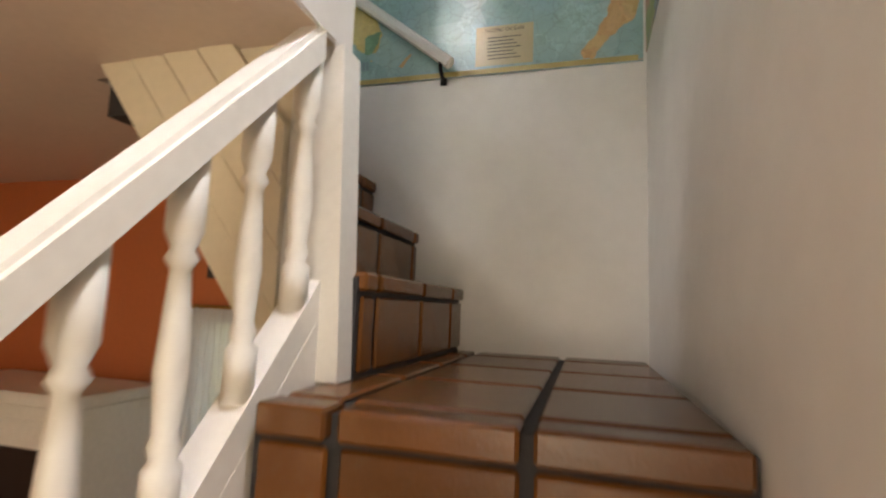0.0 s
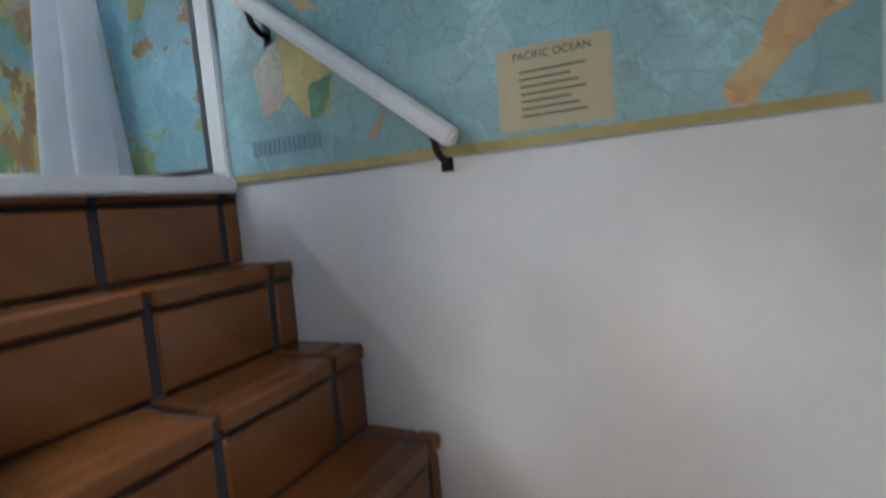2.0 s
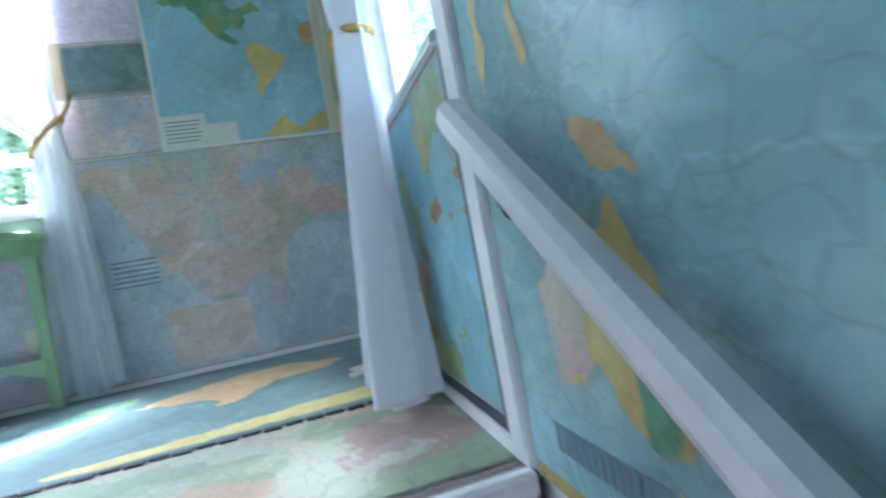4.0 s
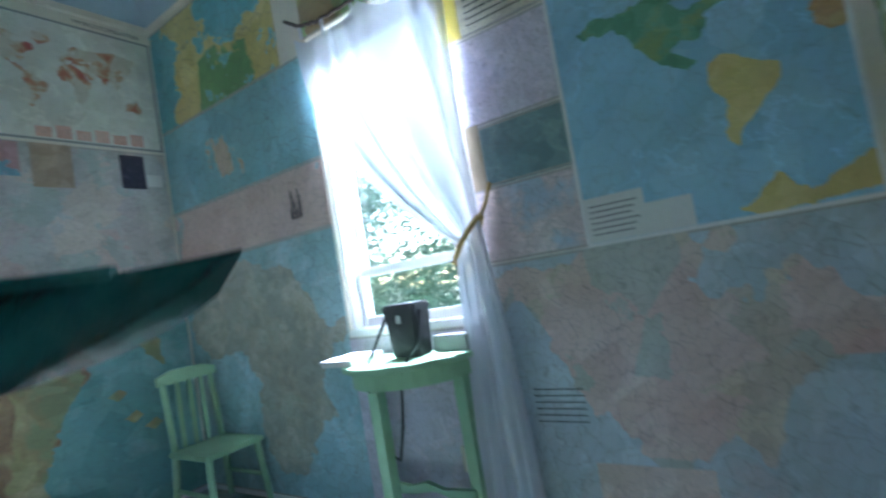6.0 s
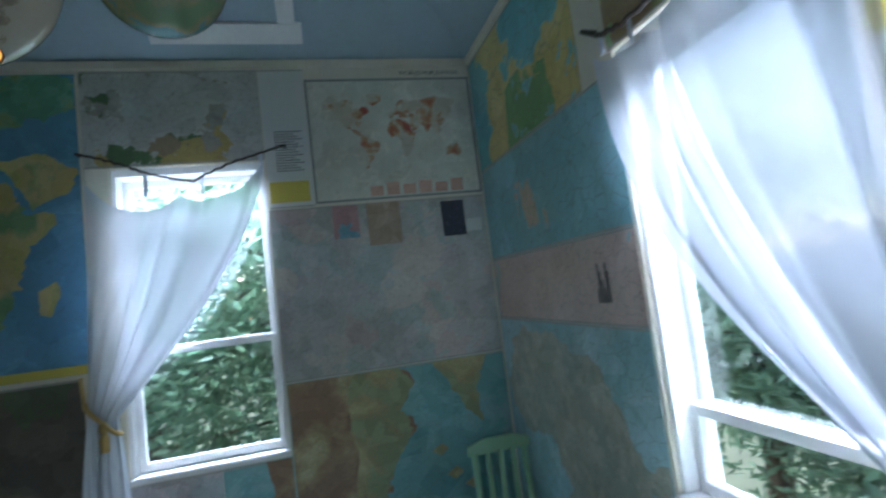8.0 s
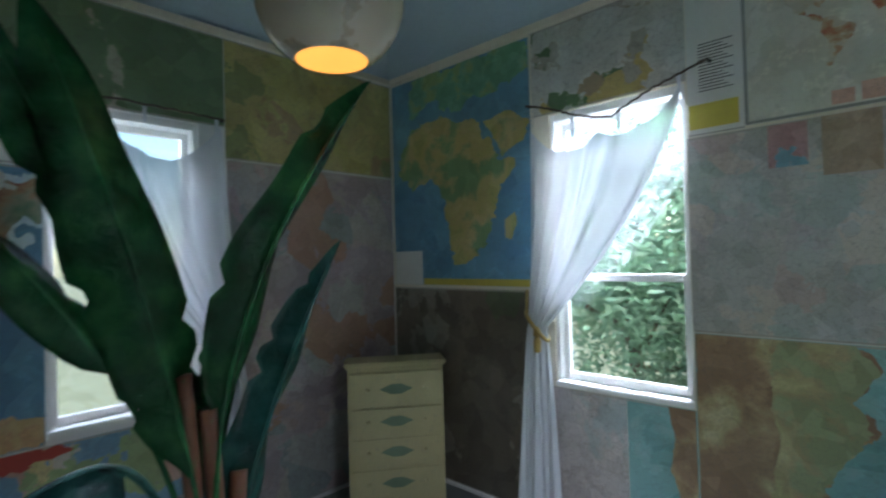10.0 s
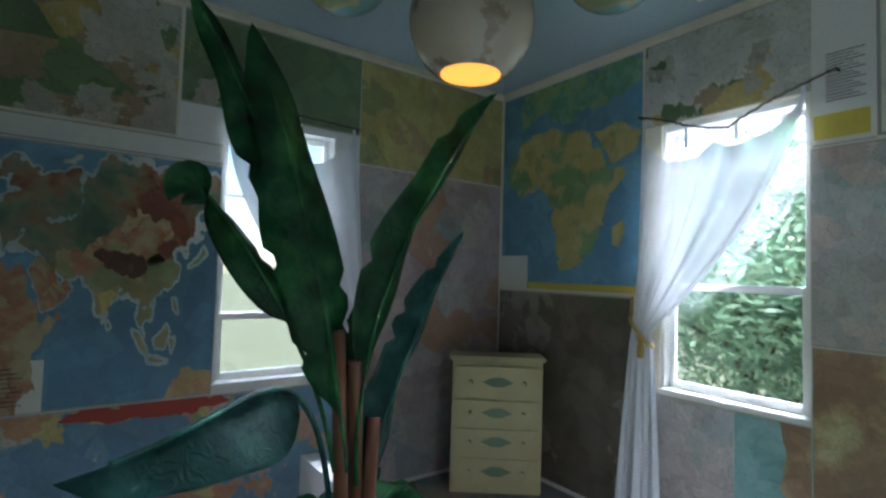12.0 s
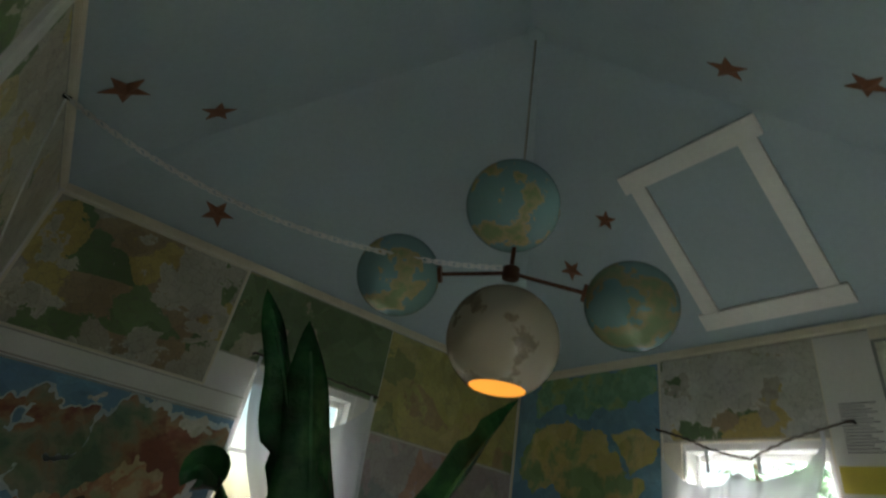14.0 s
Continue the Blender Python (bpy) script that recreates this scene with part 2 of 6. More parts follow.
def globe_print(name, sea, land, level, rough=0.12):
    m, n, l, b = node_mat(name)
    co = n.new("ShaderNodeTexCoord").outputs["Object"]
    sea, land = faded(sea, 0.35, 0.85), [faded(d, 0.2, 0.85) for d in land]
    r = ramp_node(n, [(0.0, sea), (level, sea), (level + 0.02, land[0]), (level + 0.12, land[1])])
    l.new(noise_node(n, l, co, 7, 8, 0.6), r.inputs[0])
    l.new(r.outputs[0], b.inputs["Base Color"])
    b.inputs["Roughness"].default_value = rough
    return m


# ---- mesh helpers ----


def link_mesh(name, bm, material, parent=None, label="", smooth=False):
    me = bpy.data.meshes.new(name)
    bmesh.ops.recalc_face_normals(bm, faces=bm.faces)
    bm.to_mesh(me)
    bm.free()
    if smooth:
        for p in me.polygons:
            p.use_smooth = True
    for mm in (material if isinstance(material, (list, tuple)) else [material]):
        me.materials.append(mm)
    ob = new(name, me)
    if parent:
        ob.parent = parent
    if label:
        ob["label"] = label
    return ob


part = link_mesh


def thing(name, label, category, group="", kind="", at=(0, 0, 0)):
    ob = new(name)
    ob.location = at
    ob.empty_display_size = 0.05
    return tagged(ob, label, category, group, kind)


def add_box(bm, lo, hi, bevel=0.0, turn=None):
    c = [(a + b) / 2 for a, b in zip(lo, hi)]
    s = [max(1e-4, abs(b - a)) for a, b in zip(lo, hi)]
    m = Matrix.Translation(c) @ (turn if turn else Matrix.Identity(4)) @ Matrix.Diagonal((*s, 1))
    geo = bmesh.ops.create_cube(bm, size=1, matrix=m)
    if bevel:
        edges = {e for v in geo["verts"] for e in v.link_edges}
        bmesh.ops.bevel(bm, geom=list(edges), offset=bevel, segments=2, affect="EDGES")
    return bm


def box(lo, hi, bevel=0.0, turn=None):
    return add_box(bmesh.new(), lo, hi, bevel, turn)


def add_rod(bm, a, b, r, seg=10, r2=None):
    a, b = Vector(a), Vector(b)
    d = b - a
    m = Matrix.Translation((a + b) / 2) @ d.to_track_quat("Z", "Y").to_matrix().to_4x4()
    bmesh.ops.create_cone(bm, cap_ends=True, segments=seg, radius1=r, radius2=r if r2 is None else r2, depth=d.length, matrix=m)
    return bm


def rod(a, b, r, seg=10, r2=None):
    return add_rod(bmesh.new(), a, b, r, seg, r2)


def lathe(profile, base, seg=20):
    """A turned solid: rows of radius and height over base."""
    bm = bmesh.new()
    rings = []
    for r, h in profile:
        rings.append([bm.verts.new((base[0] + r * math.cos(k * math.tau / seg), base[1] + r * math.sin(k * math.tau / seg), base[2] + h)) for k in range(seg)])
    for a, b in zip(rings, rings[1:]):
        for k in range(seg):
            bm.faces.new((a[k], a[(k + 1) % seg], b[(k + 1) % seg], b[k]))
    bm.faces.new(rings[0][::-1])
    bm.faces.new(rings[-1])
    return bm


def tube(points, r, seg=8):
    """A round bar along a line of points."""
    bm = bmesh.new()
    pts = [Vector(p) for p in points]
    rings = []
    for i, p in enumerate(pts):
        d = (pts[min(i + 1, len(pts) - 1)] - pts[max(i - 1, 0)]).normalized()
        q = d.to_track_quat("Z", "Y")
        rings.append([bm.verts.new(p + q @ Vector((r * math.cos(k * math.tau / seg), r * math.sin(k * math.tau / seg), 0))) for k in range(seg)])
    for a, b in zip(rings, rings[1:]):
        for k in range(seg):
            bm.faces.new((a[k], a[(k + 1) % seg], b[(k + 1) % seg], b[k]))
    bm.faces.new(rings[0][::-1])
    bm.faces.new(rings[-1])
    return bm


def prism(outline, lo, hi, axis):
    """An outline of two coordinates drawn out along an axis."""
    bm = bmesh.new()

    def at(p, v):
        return {"x": (v, p[0], p[1]), "y": (p[0], v, p[1]), "z": (p[0], p[1], v)}[axis]
    a = [bm.verts.new(at(p, lo)) for p in outline]
    b = [bm.verts.new(at(p, hi)) for p in outline]
    k = len(outline)
    caps = [bm.faces.new(a[::-1]), bm.faces.new(b)]
    for i in range(k):
        bm.faces.new((a[i], a[(i + 1) % k], b[(i + 1) % k], b[i]))
    bmesh.ops.triangulate(bm, faces=caps)
    return bm


def holed(axis, lo, hi, u0, u1, z0, z1, holes):
    """A wall from lo to hi along its axis, with openings (u0, u1, z0, z1)."""
    bm = bmesh.new()
    us = sorted({u0, u1, *(h[0] for h in holes), *(h[1] for h in holes)})
    zs = sorted({z0, z1, *(h[2] for h in holes), *(h[3] for h in holes)})
    for a, b in zip(us, us[1:]):
        for c, d in zip(zs, zs[1:]):
            if any(h[0] <= a and b <= h[1] and h[2] <= c and d <= h[3] for h in holes):
                continue
            if axis == "x":
                add_box(bm, (lo, a, c), (hi, b, d))
            else:
                add_box(bm, (a, lo, c), (b, hi, d))
    bmesh.ops.remove_doubles(bm, verts=bm.verts, dist=1e-5)
    inner = [f for f in bm.faces if sum(1 for g in bm.faces if g is not f and (g.calc_center_median() - f.calc_center_median()).length < 1e-5)]
    bmesh.ops.delete(bm, geom=inner, context="FACES")
    return bm


# ---- structure ----
T = 0.16
W1 = (-1.925, -1.23, 0.79, 2.17)     # west window: y, z
W2 = (1.172, 1.884, 0.772, 2.262)   # south window: x, z
W3 = (-1.90, -1.235, 0.745, 2.245)      # east window: y, z
W4 = (0.95, 1.655, 0.70, 2.05)      # north window: x, z
LW = (1.0, 1.62, -1.95, -1.05)      # lower window: x, z

tagged(part("wall_west", holed("x", -T, 0, YB - T, T, 0, 4.1, [W1]), CREAM), "cream wall papered with old maps, with one window", "wall", kind="structure")
tagged(part("wall_south", holed("y", YB - T, YB, 0, XC, 0, 4.1, [W2]), CREAM), "cream wall papered with old maps, with one window", "wall", kind="structure")
tagged(part("wall_east", holed("x", XC, XC + T, YB - T, T, GF, 4.1, [W3]), PLASTER), "white plaster wall, papered with maps upstairs", "wall", kind="structure")
tagged(part("wall_north", holed("y", 0, T, 0, XC, 0, 4.1, [W4]), PLASTER), "white plaster wall, papered with maps above the floor", "wall", kind="structure")
tagged(part("wall_stair", box((1.55, 0, GF), (XC, T, 0)), GLOSSWALL), "white glossy plaster wall beside the tiled stairs", "wall", kind="structure")
tagged(part("wall_orange", holed("y", 0.004, T, -0.16, 1.55, GF, 0, [(1.26, 1.548, -1.95, -1.03)]), ORANGE), "warm orange painted wall of the lower room", "wall", kind="structure")
tagged(part("wall_lower_west", box((-0.32, -4.5, GF), (-0.16, T, 0)), ORANGE), "plain orange wall closing the lower room", "wall", kind="structure")
tagged(part("wall_lower_south", box((-0.16, -4.66, GF), (XC, -4.5, 0)), CREAM), "plain cream wall closing the lower room", "wall", kind="structure")
tagged(part("floor_lower", box((-0.16, -4.66, GF - 0.15), (XC, T, GF)), surface("lower_floor_boards", (0.22, 0.12, 0.06), 0.5, 0.3, 4, 60, 0.2)), "brown floor of the lower room", "floor", kind="structure")

# upper floor slab with the L-shaped stair well
WX, WY, TOPX, WELL_S = 2.455, -0.925, 1.755, -1.74
slab = bmesh.new()
for lo, hi in (((-0.16, -4.66), (0, T)), ((0, -4.66), (WX, WY)), ((0, WY), (TOPX - 0.055, 0)), ((WX, -4.66), (XC, WELL_S))):
    add_box(slab, (lo[0], lo[1], LOWCEIL), (hi[0], hi[1], -0.004))
tagged(part("floor", slab, [LOWPAINT]), "upper floor slab around an open stair well", "floor", kind="structure")

# tented ceiling
bm = bmesh.new()
cor = [(0, 0), (XC, 0), (XC, YB), (0, YB)]
for th in (0.0, 0.08):
    low = [bm.verts.new((x, y, EAVE + th)) for x, y in cor]
    top = [bm.verts.new((XC / 2, -XC / 2, EAVE + PITCH * XC / 2 + th)), bm.verts.new((XC / 2, YB + XC / 2, EAVE + PITCH * XC / 2 + th))]
    bm.faces.new((low[0], low[1], top[0]))
    bm.faces.new((low[1], low[2], top[1], top[0]))
    bm.faces.new((low[2], low[3], top[1]))
    bm.faces.new((low[3], low[0], top[0], top[1]))
tagged(part("ceiling", bm, CEIL), "pale blue tented ceiling rising to the middle", "ceiling", kind="structure")
tagged(part("roof", box((-T - 0.3, YB - T - 0.3, 4.1), (XC + T + 0.3, T + 0.3, 4.2)), SIDING), "plain roof over the room", "roof", kind="structure")


def ceil_z(x, y):
    return EAVE + PITCH * min(x, XC - x, -y, y - YB)


# trim along the eaves
for nm, lo, hi in (("trim_west", (0, YB + 0.02, EAVE - 0.045), (0.022, -0.02, EAVE - 0.002)), ("trim_east", (XC - 0.022, YB + 0.02, EAVE - 0.045), (XC, -0.02, EAVE - 0.002)),
                   ("trim_south", (0.022, YB, EAVE - 0.045), (XC - 0.022, YB + 0.022, EAVE - 0.002)), ("trim_north", (0.022, -0.022, EAVE - 0.045), (XC - 0.022, 0, EAVE - 0.002))):
    tagged(part(nm, box(lo, hi, 0.004), CREAM), "narrow cream trim under the ceiling", "trim", kind="structure")
for nm, lo, hi in (("baseboard_west", (0, YB + 0.01, 0), (0.014, -0.02, 0.022)), ("baseboard_south", (0.015, YB, 0), (XC - 0.02, YB + 0.014, 0.022)), ("baseboard_north", (0.015, -0.02, 0), (TOPX, 0, 0.03))):
    tagged(part(nm, box(lo, hi, 0.003), WHITE), "thin white baseboard strip at the floor", "baseboard", kind="structure")

# half wall round the stair well
gw = bmesh.new()
for lo, hi in (((WX - 0.1, WELL_S - 0.1, 0), (WX, WY, 0.31)), ((WX, WELL_S - 0.1, 0), (XC, WELL_S, 0.31))):
    add_box(gw, lo, hi)
tagged(part("wall_guard", gw, WHITE), "low white half wall round the stair well", "wall", kind="structure")
cap = bmesh.new()
for lo, hi in (((WX - 0.12, WELL_S - 0.1, 0.31), (WX + 0.015, WY + 0.01, 0.342)),):
    add_box(cap, lo, hi, 0.006)
tagged(part("trim_guard", cap, WHITE), "white board capping the low half wall", "trim", kind="structure")
tagged(part("trim_well", box((TOPX - 0.002, WY + 0.01, -0.03), (TOPX + 0.03, -0.02, 0.012), 0.006), WHITE), "white wooden strip edging the top step", "trim", kind="structure")
fas = bmesh.new()
add_box(fas, (WX, WELL_S, LOWCEIL - 0.02), (WX + 0.012, WY + 0.012, 0.0), 0.005)
add_box(fas, (TOPX + 0.05, WY, LOWCEIL - 0.02), (WX, WY + 0.012, 0.0), 0.004)
tagged(part("trim_fascia", fas, PLASTER), "white plastered edge of the upper floor", "trim", kind="structure")

# ---- windows ----


def wpos(wall, u, z, d):
    """A place on a wall: u along it, z up, d out of it into the room."""
    return {"A": (d, u, z), "B": (u, YB + d, z), "C": (XC - d, u, z), "N": (u, -d, z), "F": (u, z, d), "L": (u, -d, z)}[wall]


def wbox(wall, u0, u1, z0, z1, d0, d1, bevel=0.0):
    a, b = wpos(wall, u0, z0, d0), wpos(wall, u1, z1, d1)
    return box([min(p, q) for p, q in zip(a, b)], [max(p, q) for p, q in zip(a, b)], bevel)


def window(name, wall, hole, meet, label, bars=()):
    """A sash window in a hole of a wall: casing, frame, two sashes with panes and a sill."""
    u0, u1, z0, z1 = hole
    w = thing(name, label, "window", kind="structure", at=wpos(wall, (u0 + u1) / 2, z0, -0.08))
    inv = Matrix.Translation(-w.location)

    def add(nm, bm, mat, parent=None, lab=""):
        bm.transform(inv)
        ob = part(nm, bm, mat, parent or w, lab)
        return ob
    f = bmesh.new()
    for a, b, c, d in ((u0, u0 + 0.02, z0 + 0.03, z1), (u1 - 0.02, u1, z0 + 0.03, z1), (u0 + 0.02, u1 - 0.02, z1 - 0.04, z1)):
        lo, hi = wpos(wall, a, c, -0.15), wpos(wall, b, d, -0.012)
        add_box(f, [min(p, q) for p, q in zip(lo, hi)], [max(p, q) for p, q in zip(lo, hi)], 0.004)
    add("window_frame", f, WHITE)
    add("window_sill", wbox(wall, u0 - 0.0, u1 + 0.0, z0, z0 + 0.028, -0.155, 0.018, 0.006), WHITE)
    for nm, c, d, dep in (("lower_sash", z0 + 0.03, meet + 0.02, -0.06), ("upper_sash", meet - 0.02, z1 - 0.042, -0.1)):
        s = bmesh.new()
        a, b = u0 + 0.022, u1 - 0.022
        st = 0.03
        for q in ((a, a + st, c, d), (b - st, b, c, d), (a + st, b - st, c, c + 0.04), (a + st, b - st, d - 0.036, d)):
            lo, hi = wpos(wall, q[0], q[2], dep - 0.03), wpos(wall, q[1], q[3], dep)
            add_box(s, [min(p, r) for p, r in zip(lo, hi)], [max(p, r) for p, r in zip(lo, hi)], 0.004)
        for bz in bars:
            if c < bz < d:
                lo, hi = wpos(wall, a + st, bz - 0.01, dep - 0.025), wpos(wall, b - st, bz + 0.01, dep - 0.005)
                add_box(s, [min(p, r) for p, r in zip(lo, hi)], [max(p, r) for p, r in zip(lo, hi)], 0.003)
        so = add(nm, s, WHITE)
        g = add("pane", wbox(wall, a + st - 0.005, b - st + 0.005, c + 0.03, d - 0.03, dep - 0.018, dep - 0.014), GLASS, so, "clear window glass")
        g.visible_shadow = False
    return w


window("window_1", "A", W1, 1.06, "white sash window over the green table, half curtained")
window("window_2", "B", W2, 1.36, "white sash window with a view of leaves, half curtained", bars=(2.02,))
window("window_3", "C", W3, 1.12, "white sash window in bright light behind the plant", bars=(1.8,))
window("window_4", "N", W4, 1.34, "white sash window over the stairs, curtained")

# ---- the tiled stairs ----
R = 0.224
NOSE = [(2.528, -4 * R + 0.01), (2.335, -3 * R + 0.008), (2.136, -2 * R), (1.933, -R - 0.004), (1.76, -0.005)]
LAND_Z, LAND_Y = -5 * R, -1.19


def tile_mesh(key, sx, sy, sz, cache={}):
    k = (key, round(sx, 3), round(sy, 3), round(sz, 3))
    if k not in cache:
        me = bpy.data.meshes.new("tile")
        b = bmesh.new()
        bmesh.ops.create_cube(b, size=1, matrix=Matrix.Diagonal((sx, sy, sz, 1)))
        bmesh.ops.bevel(b, geom=b.edges[:], offset=0.006, segments=1, affect="EDGES")
        b.to_mesh(me)
        b.free()
        me.materials.append(TILE)
        cache[k] = me
    return cache[k]


def tile(lo, hi, parent):
    s = [b - a for a, b in zip(lo, hi)]
    ob = new("tile", tile_mesh("t", *s))
    ob.location = [(a + b) / 2 for a, b in zip(lo, hi)]
    ob.parent = parent
    return ob


# upper flight: dark bed with treads and risers, tiles laid on it
core = bmesh.new()
for i, (x, z) in enumerate(NOSE[:4]):
    nx = NOSE[i + 1][0]
    add_box(core, (nx - 0.03, WY + (0.02 if i else 0.0), z - R - 0.02), (x - 0.012, -0.001, z - 0.012))
flight = tagged(part("stair_upper", core, GROUT), "steep upper flight of terracotta tiled steps with dark grout", "stairs", kind="structure")
G = 0.02
for i, (x, z) in enumerate(NOSE):
    nx = NOSE[i + 1][0] if i < 4 else x - 0.05
    y = -0.012
    # first tile at the wall is a narrow cut piece
    off = (0.17, 0.06, 0.13, 0.09, 0.065)[i]
    wid = 0.335
    cuts = [0.0, off]
    end = -WY - 0.02 if i else -WY
    while cuts[-1] < end:
        cuts.append(cuts[-1] + wid)
    for a, b in zip(cuts, cuts[1:]):
        b = min(b, end)
        if b - a < 0.03:
            continue
        tile((x - 0.012, -b + G / 2, z - R + 0.004), (x - 0.0, -a - G / 2, z - 0.052), flight)
        tile((x - 0.05 if i < 4 else x - 0.045, -b + G / 2, z - 0.042), (x + 0.008, -a - G / 2, z), flight)
        if i < 4:
            tile((nx + 0.002, -b + G / 2, z - 0.012), (x - 0.056, -a - G / 2, z - 0.001), flight)
topbed = box((TOPX - 0.05, WY + 0.02, -R), (TOPX - 0.008, -0.001, -0.012))
part("stair_bed", topbed, GROUT, flight)

# landing and the lower flight
land = tagged(part("stair_landing", box((WX + 0.012, LAND_Y + 0.012, LAND_Z - 0.2), (XC - 0.001, -0.001, LAND_Z - 0.012)), GROUT), "terracotta tiled landing at the turn of the stairs", "stairs", kind="structure")
xs = [WX + 0.014, 2.6, 2.915, XC]
ys = [0.0, -0.16, -0.48, -0.8, LAND_Y + 0.07]
for a, b in zip(xs, xs[1:]):
    for c, d in zip(ys, ys[1:]):
        tile((a + G / 2, d + G / 2, LAND_Z - 0.012), (b - G / 2, c - G / 2, LAND_Z), land)
GO = 0.165
lower = bmesh.new()
for k in range(0, 9):
    yk = LAND_Y - GO * k
    if k:
        add_box(lower, (WX + 0.012, yk + 0.012, LAND_Z - R * k - 0.3), (XC - 0.001, yk + GO + 0.02, LAND_Z - R * k - 0.012))
flight2 = tagged(part("stair_lower", lower, GROUT), "lower flight of terracotta tiled steps with dark grout", "stairs", kind="structure")
for k in range(0, 9):
    yk, zk = LAND_Y - GO * k, LAND_Z - R * k
    cx = [WX + 0.014, 2.617, 2.917, XC] if k % 2 == 0 else [WX + 0.014, 2.5, 2.8, 3.1, XC]
    for a, b in zip(cx, cx[1:]):
        tile((a + G / 2, yk - 0.012, zk - 0.052), (b - G / 2, yk + 0.06, zk), land if k == 0 else flight2)
        tile((a + G / 2, yk + 0.0, zk - R + 0.004), (b - G / 2, yk + 0.012, zk - 0.062), flight2)
        if k:
            tile((a + G / 2, yk + 0.066, zk - 0.012), (b - G / 2, yk + GO + 0.0, zk - 0.001), flight2)


# cream stringer under the upper flight, newel and balustrade of the lower flight
SOF = 1.316                                       # slope of the boarded underside


def sof_z(x):
    return -0.41 - SOF * (x - 1.824)


sx = 1.824 + (-0.41 - LOWCEIL) / SOF
tagged(part("wall_stringer", prism([(sx, LOWCEIL), (WX, LOWCEIL), (WX, sof_z(WX))], WY - 0.06, WY - 0.035, "y"), CREAM), "cream panel closing the underside of the upper flight", "wall", kind="structure")
tagged(part("wall_soffit", prism([(sx, LOWCEIL), (sx + 0.04, LOWCEIL), (WX, sof_z(WX) + 0.05), (WX, sof_z(WX))], WY - 0.035, -0.001, "y"), CREAM), "cream sloping underside of the upper flight", "wall", kind="structure")
for a in range(4):
    lo, hi = 0.105 * a, 0.105 * a + 0.098
    tagged(part("trim_board", prism([(sx + lo, LOWCEIL), (sx + hi, LOWCEIL), (WX - 0.092, sof_z(WX - 0.092 - hi)), (WX - 0.092, sof_z(WX - 0.092 - lo))], WY - 0.068 - 0.006 * a, WY - 0.0605, "y"), CREAM), "cream sloping board under the upper flight", "trim", kind="structure")

bal = thing("stair_balustrade", "white turned balustrade with a thick sloping handrail", "balustrade", at=(WX - 0.04, -1.4, -1.6))
binv = Matrix.Translation(-bal.location)


def bpart(nm, bm, mat=WHITE, smooth=False):
    bm.transform(binv)
    return part(nm, bm, mat, bal, smooth=smooth)


SL = R / GO
RX = WX - 0.02
post = prism([(WX - 0.09, LAND_Z - 0.3), (WX + 0.011, LAND_Z - 0.3), (WX + 0.011, LAND_Z + 0.002), (WX + 0.06, LAND_Z + 0.002), (WX + 0.03, LOWCEIL - 0.022), (WX - 0.09, LOWCEIL - 0.022)], -0.99, WY + 0.015, "y")
bpart("newel_post", post)
SLR = 1.03


def railz(y):
    return -0.525 + SLR * (y + 1.13)


hr = prism([(-1.03, railz(-1.03) - 0.02), (-1.03, railz(-1.03) + 0.06), (-2.6, railz(-2.6) + 0.06), (-2.6, railz(-2.6) - 0.02)], RX - 0.04, RX + 0.035, "x")
bmesh.ops.bevel(hr, geom=hr.edges[:], offset=0.012, segments=2, affect="EDGES")
bpart("handrail", hr)
bpart("shoe_rail", prism([(-0.986, railz(-0.986) - 0.61), (-0.986, railz(-0.986) - 0.53), (-2.6, railz(-2.6) - 0.53), (-2.6, railz(-2.6) - 0.61)], RX - 0.035, RX + 0.03, "x"))
bpart("stringer", prism([(-0.986, LAND_Z - 0.45), (-0.986, railz(-0.986) - 0.61), (-2.6, railz(-2.6) - 0.59), (-2.6, railz(-2.6) - 0.98)], WX - 0.04, WX + 0.011, "x"))
PROFILE = [(0.027, 0.0), (0.027, 0.09), (0.018, 0.1), (0.023, 0.12), (0.017, 0.135), (0.024, 0.22), (0.019, 0.3), (0.015, 0.365), (0.024, 0.38), (0.017, 0.395), (0.027, 0.42), (0.027, 0.54)]
for k in range(9):
    y = -1.04 - 0.148 * k
    bpart("baluster", lathe(PROFILE, (RX, y, railz(y) - 0.545), 14), smooth=True)

# lace curtain and white cabinet in the lower room
lw = thing("window_5", "small lower window behind a white lace curtain", "window", kind="structure", at=(1.28, 0.05, -1.95))
lf = bmesh.new()
for q in ((1.262, 1.29, -1.95, -1.032), (1.515, 1.545, -1.95, -1.032), (1.29, 1.515, -1.95, -1.91), (1.29, 1.515, -1.07, -1.032)):
    add_box(lf, (q[0], 0.03, q[2]), (q[1], 0.12, q[3]), 0.004)
lf.transform(Matrix.Translation(-lw.location))
part("window_frame", lf, WHITE, lw)
gl = box((1.29, 0.08, -1.92), (1.515, 0.084, -1.06))
gl.transform(Matrix.Translation(-lw.location))
part("pane", gl, GLASS, lw).visible_shadow = False
lc = thing("lace_curtain", "white lace curtain over the small lower window", "curtain", at=(1.405, -0.03, -1.98))
lb = bmesh.new()
lrow = []
for j in range(31):
    lrow.append([lb.verts.new((-0.16 + 0.32 * k / 60, 0.012 * math.sin(k * 0.9) + 0.006 * math.sin(j * 0.7 + k * 0.3), 0.98 * j / 30)) for k in range(61)])
for a, b in zip(lrow, lrow[1:]):
    for k in range(60):
        lb.faces.new((a[k], a[k + 1], b[k + 1], b[k]))
part("cloth", lb, CLOTH, lc, smooth=True)
part("rod", rod((-0.18, 0, 0.985), (0.18, 0, 0.985), 0.008), BRASS, lc)
